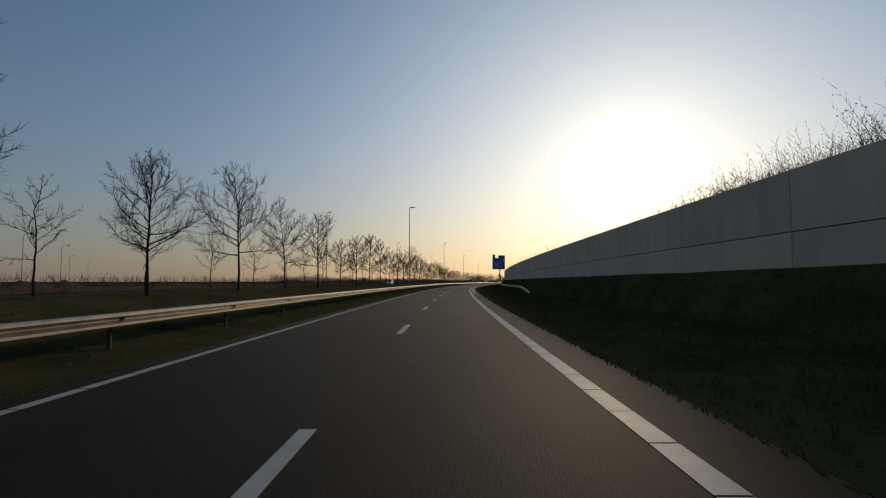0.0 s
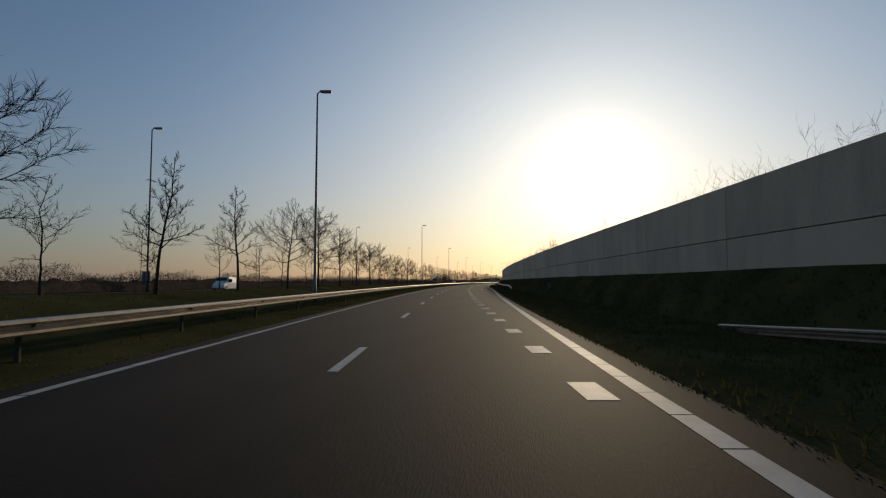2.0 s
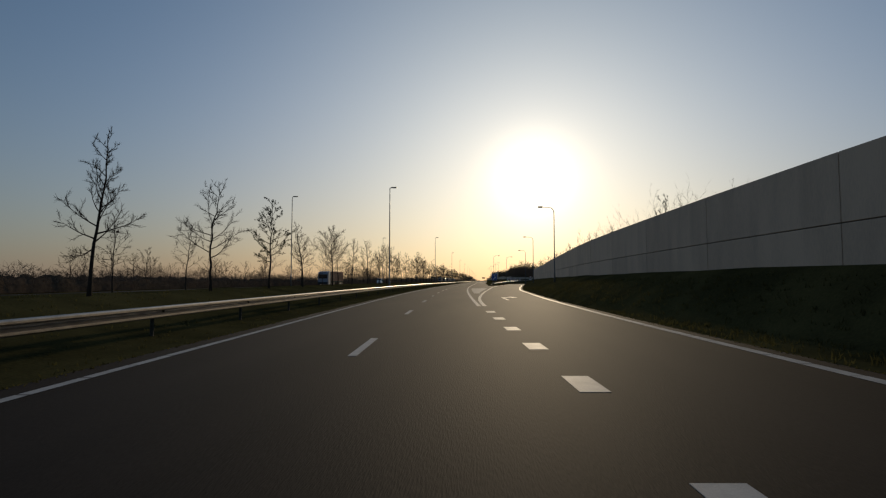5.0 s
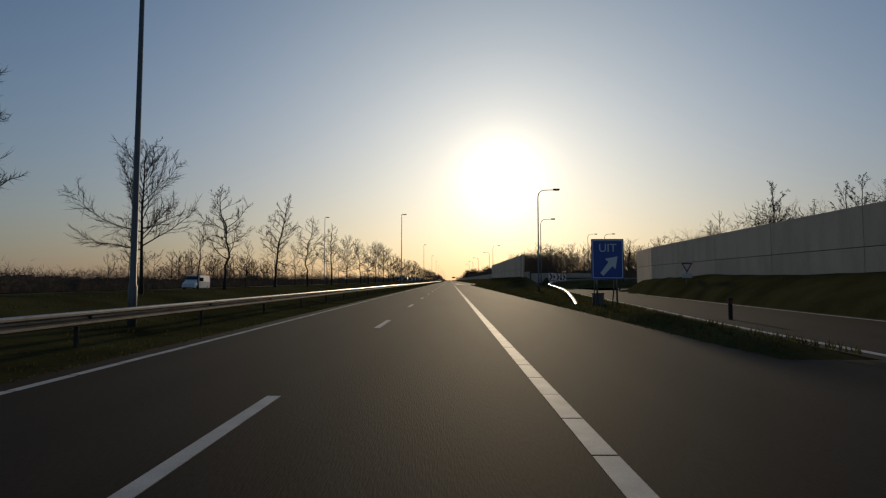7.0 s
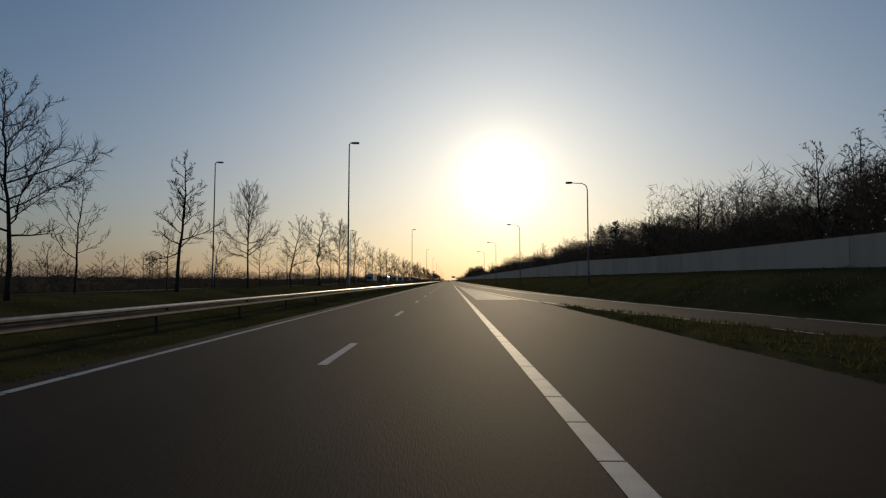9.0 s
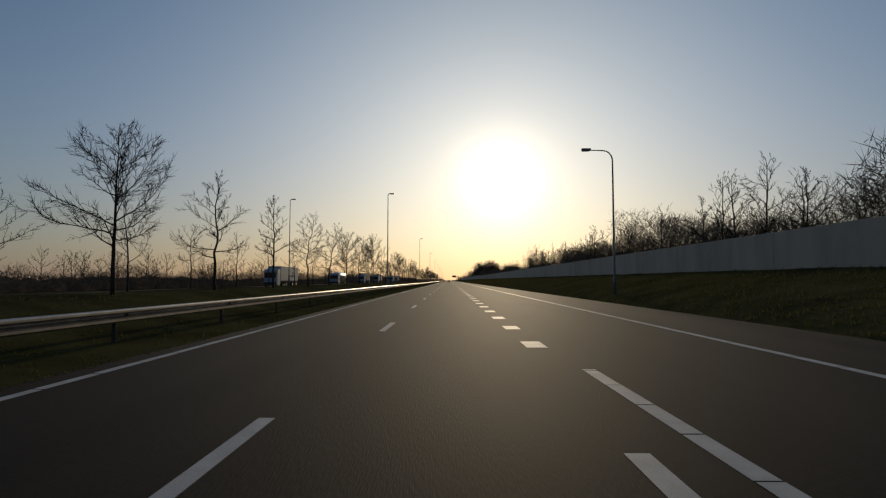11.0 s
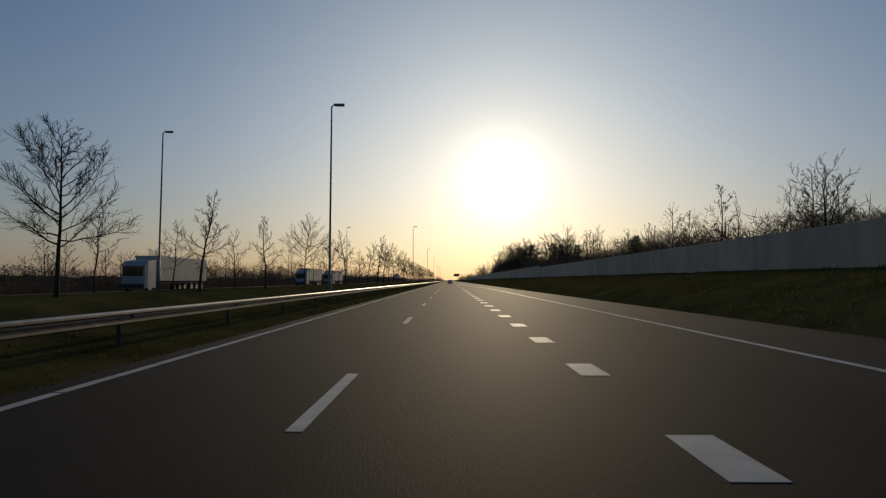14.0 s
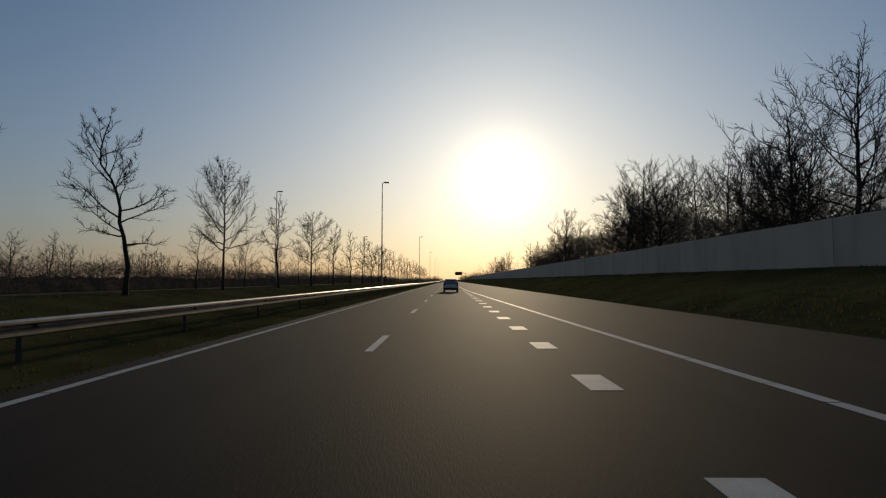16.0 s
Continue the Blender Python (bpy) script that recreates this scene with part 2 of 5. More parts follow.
RAMP_LEFT = knots((560, 15), (575, 11.5), (592, 8.0), (600, 6.5), (611, 5.5), (620, 5.2), (643, 4.2), (690, 2.5), (705, 2.35))
RAMP_EDGE = knots((560, 20), (575, 15.5), (597, 11.6), (613, 10.3), (622, 9.6), (634, 8.2), (660, 7.0), (700, 6.35), (958, 6.35), (975, 6.15), (987, 5.75), (1004, 5.0), (1017, 4.25), (1030, 3.8), (1060, 2.9), (1090, 2.2), (1400, 1.8))
SHOULDER = 6.2
PAVE_A = knots((-100, 2.4), (112, 2.5), (121, 2.8), (162, 4.4), (197, 5.8), (215, 6.3), (320, 6.4), (335, 6.7), (356, 7.6), (377, 8.8),
               (392, 9.5), (405, 10.7), (418, 11.7), (433, 13.2), (440, 13.8))
PAVE_C = knots((606, 11.6), (622, 10.6), (650, 10.0), (4200, 10.0))
WALL_A = knots((-120, 10.3), (310, 10.3), (335, 10.7), (363, 12.0), (396, 14.8), (430, 17.4), (464, 19.2), (490, 20.9), (506, 22.2), (514, 24.5), (519, 29), (522, 36))
WALL_B_D, WALL_B0, WALL_B1 = 10.3, 516.4, 567.0
WALL_C_D, WALL_C0 = 17.2, 556.0


def smooth(a, b, x):
    f = min(1.0, max(0.0, (x - a) / (b - a)))
    return f * f * (3 - 2 * f)


def bank(d, edge, wall, top):
    """Grass bank between the pavement's edge and the foot of a noise wall."""
    if d >= wall:
        return top
    f = max(0.0, (d - edge) / (wall - edge))
    return top * f ** 0.75


def ground_z(s, d):
    if d < -5.3:
        z = float(np.interp(d, [-60, -43, -41, -27.5, -25, -20, -17, -13, -11, -8.2, -6.6, -5.4],
                            [0.4, 0.3, 0.0, 0.0, 0.1, 0.5, 0.7, 0.9, 0.83, 0.3, 0.0, -0.03]))
        return z
    if s < 430:
        e = PAVE_A(s)
        if d <= e + 0.05:
            return -0.06
        low = bank(d, e + (8.9 - e) * (1 - smooth(325, 350, s)), WALL_A(s), 1.85)
        return low - 0.02 * smooth(0, 2, d - e)
    if s < 606:
        za = -0.06
        le, re = EXIT_LEFT(s) - 0.5, LANE_EDGE(s) + 0.5
        if d > SHOULDER + 0.05:
            za = 0.0 if d < le else (-0.06 if d <= re + 0.05 else bank(d, re, max(WALL_A(s), re + 2), 1.85))
            if d < le:
                za = -0.06 if s <= 452 else (0.18 + 0.3 * smooth(468, 496, s)) * math.sin(math.pi * min(1, max(0, (d - SHOULDER) / max(0.5, le - SHOULDER)))) ** 0.6
        zb = -0.06 if d <= SHOULDER + 0.05 else bank(d, SHOULDER, WALL_B_D, 1.85)
        zc = -0.06 if d <= SHOULDER + 0.05 else min(1.95, bank(d, SHOULDER, WALL_C_D, 1.95))
        if s > 575 and d > SHOULDER:
            zc = -0.06 if RAMP_LEFT(s) - 0.6 < d < RAMP_EDGE(s) + 0.7 else (0.1 if d < RAMP_LEFT(s) else bank(d, RAMP_EDGE(s) + 0.6, WALL_C_D, 1.95))
        f = smooth(505, 516, s)
        if d > 10.6 and s < 560:
            low = 0.35 * (1 - smooth(538, 545, s))
            zb = low + (1.85 - low) * (1 - smooth(10.6, 13.0, d))
            if d > le - 0.05 and s < 541:
                zb = -0.06
            if d > 20:
                zb = 1.9 * smooth(541, 556, s)
        g = smooth(566, 582, s)
        return za * (1 - f) + zb * f * (1 - g) + zc * g
    e = PAVE_C(s)
    return -0.06 if d <= e + 0.05 else bank(d, e, WALL_C_D, 1.95)


# ---- ground: one sheet out to the horizon ----
COLS = [-1500, -700, -350, -200, -120, -80, -60, -50, -41, -39.5, -33, -26.5, -25.5, -24.5, -21, -18, -15, -13, -12, -11, -10, -9, -8.2, -7.4,
        -6.6, -6, -5.5, -5.2, 0, 2.3]
COLS += [2.6 + 0.45 * i for i in range(34)] + [18, 19, 20.5, 22, 23, 24, 26, 30, 36, 45, 60, 90, 150, 300, 600, 1200]
ROWS = list(range(-300, -40, 20)) + list(range(-40, 1200, 4)) + list(range(1200, 1600, 20)) + list(range(1600, 4100, 250))
gv, gf = [], []
for i, s in enumerate(ROWS):
    for d in COLS:
        z = ground_z(s, d)
        if z > 0.1 or d < -7:
            z += 0.06 * noise.noise((s * 0.31, d * 0.6, 3.0)) + 0.05 * noise.noise((s * 0.9, d * 1.4, 7.0))
        p = P(s, d, z)
        gv.append((p.x, p.y, p.z))
    if i:
        n = len(COLS)
        for k in range(n - 1):
            a = (i - 1) * n + k
            gf.append((a, a + 1, a + n + 1, a + n))
tagged(part_py("ground", gv, gf, M_GRASS, smooth=True), kind="structure")

# ---- pavement ----
tagged(part("road", strip(-300, 430, -5.35, PAVE_A, 0, 4, 0.08), M_ASPHALT), kind="structure")
tagged(part("road", strip(430, 452, -5.35, lambda s: EXIT_LEFT(s) - 0.45, 0, 2, 0.08), M_ASPHALT), kind="structure")
tagged(part("road", strip(452, 606, -5.35, SHOULDER, 0, 4, 0.08), M_ASPHALT), kind="structure")
tagged(part("road", strip(606, 3600, -5.35, PAVE_C, 0, 4, 0.08), M_ASPHALT), kind="structure")
tagged(part("exit_road", strip(430, 538, lambda s: EXIT_LEFT(s) - 0.45, lambda s: LANE_EDGE(s) + 0.45, 0, 3, 0.08), M_ASPHALT), kind="structure")
tagged(part("ramp_road", strip(560, 606, lambda s: max(SHOULDER + 0.03, RAMP_LEFT(s) - 0.6), lambda s: RAMP_EDGE(s) + 0.6, 0, 3, 0.08), M_ASPHALT), kind="structure")
tagged(part("crossing_road", strip(518, 537, lambda s: LANE_EDGE(s) + 0.5, 90, 0.02, 4, 0.08), M_ASPHALT), kind="structure")
tagged(part("far_road", strip(-300, 3600, -40.5, -28, 0.06, 8, 0.08), M_ASPHALT), kind="structure")

# ---- road marking ----


def line(s0, s1, f, w, name="edge_line"):
    g = f if callable(f) else (lambda s: f)
    V, Fc = [], []
    s = s0
    while s < s1:
        e = min(s1, s + (1.12 if s < 1150 else 8.0))
        n = len(V)
        for q, o in ((s, -w / 2), (s, w / 2), (e - 0.03, w / 2), (e - 0.03, -w / 2)):
            p = P(q, g(q) + o, 0.004 + 0.001 * (n % 3))
            V.append((p.x, p.y, p.z))
        Fc.append((n, n + 1, n + 2, n + 3))
        s = e
    tagged(part_py(name, V, Fc, M_PAINT), kind="structure")


def dashes(name, s0, s1, period, length, d, w):
    """A broken line: one thing, each dash a part on a shared mesh."""
    top = tagged(new(name), kind="structure")
    bm = bmesh.new()
    box(bm, 0, -length / 2, 0.003, w, length, 0.006)
    first = part("dash", bm, M_PAINT, top)
    n = int((s1 - s0) / period)
    for i in range(n + 1):
        m = spot(s0 + i * period, d)
        if i == 0:
            first.matrix_basis = m
        else:
            again(first, top, m)


line(-300, 3600, -4.82, 0.16)
dashes("lane_line", 5.02 - 36, 1500, 12, 3, -1.52, 0.16)
line(-300, 122, MAIN_LINE, 0.25)
line(62, 430, LANE_EDGE, 0.24)
line(430, 538, LANE_EDGE, 0.2)
dashes("block_line", 133.2, 344, 4.06, 1.1, 1.98, 0.38)
line(345, 700, MAIN_LINE, 0.205)
line(345, 538, EXIT_LEFT, 0.22)
line(565, 704, RAMP_LEFT, 0.2)
line(562, 3600, RAMP_EDGE, 0.2)
dashes("block_line", 707.7, 810, 4.05, 1.1, 2.03, 0.42)
dashes("block_line", 813.0, 1086, 4.05, 1.1, 1.95, 0.42)
FILL_R = knots((373, 2.75), (397, 4.3), (408, 4.95), (410, 5.1))
tagged(part("gore_fill", strip(373, 409, 2.32, FILL_R, 0.003, 3), M_FILL), kind="structure")
tagged(part("gore_fill", strip(607, 688, 2.4, lambda s: max(2.45, RAMP_LEFT(s) - 0.45), 0.003, 3), M_FILL), kind="structure")


def turn_arrow(s, d):
    """Painted arrow: a straight shaft whose head bends to the right."""
    bm = bmesh.new()
    for pts in ([(-0.09, -5.5), (0.09, -5.5), (0.09, -0.9), (-0.09, 0.0)], [(-0.09, 0.0), (0.09, -0.9), (0.72, 0.3), (0.72, 1.15)],
                [(0.72, 2.1), (0.72, 1.15), (0.72, 0.3), (0.72, -0.95), (1.35, 0.7)]):
        bm.faces.new([bm.verts.new((x, y, 0.005)) for x, y in pts])
    bmesh.ops.recalc_face_normals(bm, faces=bm.faces)
    ob = part("turn_arrow", bm, M_PAINT)
    ob.matrix_basis = spot(s, d)
    tagged(ob, kind="structure")


for s, d in ((222, 4.0), (292, 4.0), (359.4, 4.15)):
    turn_arrow(s, d)

# ---- noise walls ----


def wall_line(f, s0, s1, pitch):
    """Stations at even pitch along a wall."""
    out, s = [s0], s0
    while s < s1:
        p = P(s, f(s))
        t = s
        while (P(t, f(t)) - p).length < pitch:
            t += 0.05
        s = t
        out.append(s)
    return out


def panel_mesh(w, h, z0, name, top=None, m=None):
    bm = bmesh.new()
    box(bm, w / 2, 0, z0 + h / 2, w, 0.16, h, 0.015)
    return part(name, bm, m or M_CONC, top)


def noise_wall(name, f, s0, s1, pitch, foot, tiers, label, m_panel=None):
    top = tagged(new(name), label, "noise wall", kind="structure")
    sts = wall_line(f, s0, s1, pitch)
    firsts = {}
    z = foot
    for k, h in enumerate(tiers):
        prev = None
        for a, b in zip(sts, sts[1:]):
            p, q = P(a, f(a)), P(b, f(b))
            ang = math.atan2(q.y - p.y, q.x - p.x)
            m = Matrix.Translation(p * U) @ Matrix.Rotation(ang, 4, "Z")
            if prev is None:
                prev = panel_mesh(pitch - 0.035, h - 0.03, z, "panel", top, m_panel)
                prev.matrix_basis = m
            else:
                again(prev, top, m)
        z += h
    bm = bmesh.new()
    box(bm, 0, -0.12, foot + sum(tiers) / 2, 0.22, 0.1, sum(tiers) - 0.05)
    post = part("post", bm, M_DARK, top)
    post.matrix_basis = Matrix.Translation(P(sts[0], f(sts[0])) * U)
    for a, b in zip(sts[1:], sts[2:]):
        p, q = P(a, f(a)), P(b, f(b))
        again(post, top, Matrix.Translation(p * U) @ Matrix.Rotation(math.atan2(q.y - p.y, q.x - p.x), 4, "Z"))
    if len(tiers) > 1:
        V, Fc = [], []
        for i, s in enumerate(sts):
            for z in (-0.06, 0.06):
                p = P(s, f(s) + 0.11, foot + tiers[0] + z)
                V.append((p.x, p.y, p.z))
            if i:
                Fc.append((2 * i - 2, 2 * i, 2 * i + 1, 2 * i - 1))
        part_py("joint_strip", V, Fc, M_DARK, top)
    return top


noise_wall("wall_1", WALL_A, -96, 514, 8.0, 0.9, (1.98, 1.92), "grey concrete noise wall in two tiers on a grass bank")
wall_b = noise_wall("wall_2", lambda s: WALL_B_D, WALL_B0, WALL_B1 - 0.2, 7.35, 0.9, (1.98, 1.92), "grey concrete noise wall in two tiers on a grass bank")
bm = bmesh.new()
ring = [bm.verts.new((WALL_B_D + x, y, z)) for x in (-0.08, 0.08) for y, z in ((-1.2, 0.9), (-0.035, 0.9), (-0.035, 4.78), (-3.0, 4.78))]
for f in ((0, 1, 2, 3), (7, 6, 5, 4), (0, 4, 5, 1), (1, 5, 6, 2), (2, 6, 7, 3), (3, 7, 4, 0)):
    bm.faces.new([ring[k] for k in f])
part("end_panel", bm, M_CONC, wall_b, "slanted concrete end panel").matrix_basis = spot(WALL_B0, 0)
for name, s0, s1, rise in (("wall_4", 640, 987, 2.87), ("wall_5", 988, 1419, 3.15)):
    noise_wall(name, lambda s: WALL_C_D, s0, s1, 12.0, 1.0, (rise,), "low weathered grey concrete noise wall on a grass bank", M_CONC_OLD)


def rising_wall(name, s0, s1, pitch, foot, top_z, label):
    """A noise wall whose top climbs from panel to panel."""
    top = tagged(new(name), label, "noise wall", kind="structure")
    s = s0
    while s < s1 - 0.1:
        a, b = P(s, WALL_C_D), P(s + pitch, WALL_C_D)
        bm = bmesh.new()
        box(bm, (pitch - 0.035) / 2, 0, foot + 0.5, pitch - 0.035, 0.16, 1.0)
        bm.verts.ensure_lookup_table()
        for v in bm.verts:
            if v.co.z > foot + 0.6:
                v.co.z = top_z(s + v.co.x)
        m = Matrix.Translation(a * U) @ Matrix.Rotation(math.atan2(b.y - a.y, b.x - a.x), 4, "Z")
        part("panel", bm, M_CONC_OLD, top).matrix_basis = m
        bm = bmesh.new()
        box(bm, 0, -0.12, foot + (top_z(s) - foot) / 2, 0.16, 0.1, top_z(s) - foot - 0.05)
        part("post", bm, M_DARK, top).matrix_basis = m
        s += pitch


rising_wall("wall_3", 556, 640, 12.0, 1.0, knots((556, 3.15), (612, 3.2), (640, 3.87), (660, 3.87)), "low weathered grey concrete noise wall on a grass bank")

low = tagged(new("wall_6"), "low pale concrete wall beside the crossing road", "wall", kind="structure")
for i in range(6):
    bm = bmesh.new()
    box(bm, 0, 0, 1.8, 2.56, 0.2, 2.0 + 0.05 * (i % 2), 0.03)
    part("panel", bm, M_CONC_OLD, low).matrix_basis = spot(555.6 + 0.25 * i, 18.7 + 2.6 * i)

# ---- guard rails ----
RAIL = [(-0.01, 0.757), (0.035, 0.748), (0.055, 0.725), (0.055, 0.69), (-0.065, 0.65), (-0.065, 0.612), (0.055, 0.56), (0.055, 0.515), (0.035, 0.49), (-0.01, 0.48)]


def rail_beam(path, side):
    """W-beam swept along (s, d) stations; side +1: its ridges face right."""
    V, Fc = [], []
    n = len(RAIL)
    for i, (s, d, z) in enumerate(path):
        for k, (o, h) in enumerate(RAIL):
            p = P(s, d + side * o, h + z)
            V.append((p.x, p.y, p.z))
        for k, (o, h) in enumerate(RAIL):
            p = P(s, d + side * (o - 0.012), h + z)
            V.append((p.x, p.y, p.z))
        if i:
            a, b = (i - 1) * 2 * n, i * 2 * n
            for k in range(n - 1):
                Fc.append((a + k, a + k + 1, b + k + 1, b + k))
                Fc.append((a + n + k, b + n + k, b + n + k + 1, a + n + k + 1))
            Fc.append((a, b, b + n, a + n))
            Fc.append((a + n - 1, a + 2 * n - 1, b + 2 * n - 1, b + n - 1))
    return V, Fc


def guard_rail(name, path, side, double, label, gap=4.0):
    top = tagged(new(name), label, "guard rail", kind="")
    V, Fc = rail_beam(path, side)
    part_py("beam", V, Fc, M_STEEL, top)
    if double:
        V, Fc = rail_beam([(s, d - side * 0.56, z - 0.05) for s, d, z in path], -side)
        part_py("beam", V, Fc, M_STEEL, top)
    bm = bmesh.new()
    box(bm, -side * (0.31 if double else 0.12), 0, 0.33, 0.08, 0.05, 0.66, 0.008)
    if double:
        box(bm, -side * 0.31, 0, 0.6, 0.56, 0.05, 0.1, 0.008)
    post = part("post", bm, M_RAIL_POST, top)
    s0, s1 = path[0][0], path[-1][0]
    n = int((s1 - s0) / gap)
    ss, ds, zs = [p[0] for p in path], [p[1] for p in path], [p[2] for p in path]
    for i in range(n + 1):
        s = s0 + gap * i + 0.3
        m = spot(s, float(np.interp(s, ss, ds)), float(np.interp(s, ss, zs)))
        if i == 0:
            post.matrix_basis = m
        else:
            again(post, top, m)
    return top


LONG = [(s, -6.5, 0.0) for s in list(range(-60, 1500, 4))]
guard_rail("guard_rail", LONG, 1, True, "long galvanised steel guard rail with two beams on the grass median", 5.4)
guard_rail("guard_rail", [(s, 8.2, z) for s, z in [(62, -0.65), (66, -0.35), (72, -0.05)] + [(s, 0.0) for s in range(76, 132, 4)] + [(136, -0.3), (142, -0.65)]], -1, False,
           "galvanised steel guard rail with sloping ends beside a road sign")
guard_rail("guard_rail", [(s, 8.8, z) for s, z in [(214, -0.35), (220, 0.0)] + [(s, 0.0) for s in range(224, 316, 4)] + [(320, -0.1), (326, -0.55)]], -1, False,
           "galvanised steel guard rail on the grass below a noise wall")
guard_rail("guard_rail", [(470, 6.9, -0.5), (474, 7.6, -0.3), (480, 8.6, -0.08), (486, 9.5, 0.02), (494, 10.7, 0.06), (504, 12.1, 0.12), (512, 13.1, 0.2), (518, 14.4, 0.3), (524, 15.7, 0.34),
                          (530, 17.1, 0.42), (535, 19.2, 0.55), (538.6, 22.2, 0.7), (541, 26, 0.85), (543, 31, 1.0), (545, 38, 1.15)], 1, False,
           "curved galvanised guard rail along the exit road", 3.0)

# ---- trees ----


def branch(rng, p, dirn, length, up, n=4, wob=0.12):
    pts = [Vector(p)]
    d = Vector(dirn).normalized()
    for i in range(n):
        d = (d + Vector((rng.gauss(0, wob), rng.gauss(0, wob), rng.gauss(0, wob) + up))).normalized()
        pts.append(pts[-1] + d * (length / n))
    return pts


def along(pts, f):
    x = f * (len(pts) - 1)
    i = min(len(pts) - 2, int(x))
    return pts[i].lerp(pts[i + 1], x - i), (pts[i + 1] - pts[i]).normalized()


def side_way(rng, t, spread):
    """A direction that leaves t by about spread radians."""
    a = Vector((rng.gauss(0, 1), rng.gauss(0, 1), rng.gauss(0, 1)))
    a = (a - t * a.dot(t)).normalized()
    return t * math.cos(spread) + a * math.sin(spread)


def tree_meshes(seed, height, spread, clear, limbs, sub, twigs, r0, lean=0.0, leaves=0, round_top=0.5, twig_r=0.006, steep=0.9, rise=0.12, sides=5, kink=0.05, curl=False):
    """Bare tree with a leader, limbs that sweep upward, side branches and fine twigs: trunk lists, crown lists and leaf lists."""
    rng = random.Random(seed)
    TV, TF, CV, CF, LV, LF = [], [], [], [], [], []
    trunk = [Vector((0, 0, -0.3))]
    x = y = 0.0
    for i in range(1, 13):
        x += rng.gauss(0, kink * (0.4 + i / 12)) + lean * 0.09 * i / 12
        y += rng.gauss(0, kink * (0.4 + i / 12))
        trunk.append(Vector((x, y, height * 0.95 * i / 12)))
    tr = [r0 * (1.25 if i == 0 else 1 - 0.9 * (i / 12) ** 0.8) + 0.005 for i in range(13)]
    tube(TV, TF, trunk, tr, 7)
    ang = rng.random() * 6
    low = clear / height
    for i in range(limbs):
        g = (i + 0.5 * rng.random()) / limbs
        p, t = along(trunk, min(0.995, (low + (0.99 - low) * g) / 0.97))
        ang += 2.4 + rng.gauss(0, 0.35)
        reach = spread * min(1.0, 0.78 + 1.6 * g) * (1 - 0.82 * g ** (1.0 + round_top)) * rng.uniform(0.7, 1.12)
        el = steep * (0.3 + 0.75 * g) + rng.gauss(0, 0.14)
        d = Vector((math.cos(ang) * math.cos(el), math.sin(ang) * math.cos(el), math.sin(el)))
        lb = branch(rng, p, d, reach * 1.2, 0.09, 6, 0.13)
        rr = max(0.013, r0 * 0.42 * (1 - 0.62 * g) * rng.uniform(0.8, 1.1))
        share = reach / spread
        n_sub, n_twig = max(3, round(sub * share ** 0.7)), max(3, round(twigs * share ** 0.5))
        tube(CV, CF, lb, [rr * (1 - 0.9 * k / 6) for k in range(6)] + [0], sides)
        for j in range(n_sub):
            f = 0.16 + 0.84 * (j + rng.random()) / n_sub
            q, tq = along(lb, f)
            b = branch(rng, q, side_way(rng, tq, rng.uniform(0.4, 0.9)), reach * rng.uniform(0.26, 0.58) * (1.15 - 0.55 * f), rise, 3, 0.17)
            rs = max(twig_r * 1.2, rr * 0.5 * (1 - 0.5 * f))
            tube(CV, CF, b, [rs, rs * 0.7, rs * 0.42, 0], 3)
            for k in range(n_twig):
                w, tw = along(b, 0.1 + 0.9 * (k + rng.random()) / n_twig)
                c = branch(rng, w, side_way(rng, tw, rng.uniform(0.35, 0.85)), max(0.16, reach * rng.uniform(0.08, 0.22)), rise, 2 if curl and k % 3 == 0 else 1, 0.2)
                tube(CV, CF, c, [twig_r] + [twig_r * 0.75] * (len(c) - 2) + [0], 3)
                for _ in range(leaves):
                    o, _t = along(c, rng.random())
                    leaf(rng, LV, LF, o + Vector((rng.gauss(0, 0.03), rng.gauss(0, 0.03), rng.gauss(0, 0.03))), rng.uniform(0.04, 0.09))
    return TV, TF, CV, CF, LV, LF


def leaf(rng, V, Fc, o, size):
    a = Vector((rng.gauss(0, 1), rng.gauss(0, 1), rng.gauss(0, 1))).normalized()
    b = side_way(rng, a, 1.57)
    n = len(V)
    for p in (o - a * size, o + b * size * 0.5, o + a * size, o - b * size * 0.5):
        V.append((p.x, p.y, p.z))
    Fc.append((n, n + 1, n + 2, n + 3))


def make_tree(name, label, group, meshes, m_crown=M_BRANCH):
    TV, TF, CV, CF, LV, LF = meshes
    top = empty(name, label, "tree", group)
    part_py("trunk", TV, TF, M_BARK, top, smooth=True)
    part_py("crown", CV, CF, m_crown, top)
    if LV:
        part_py("foliage", LV, LF, M_LEAF, top, "sparse young leaves")
    return top


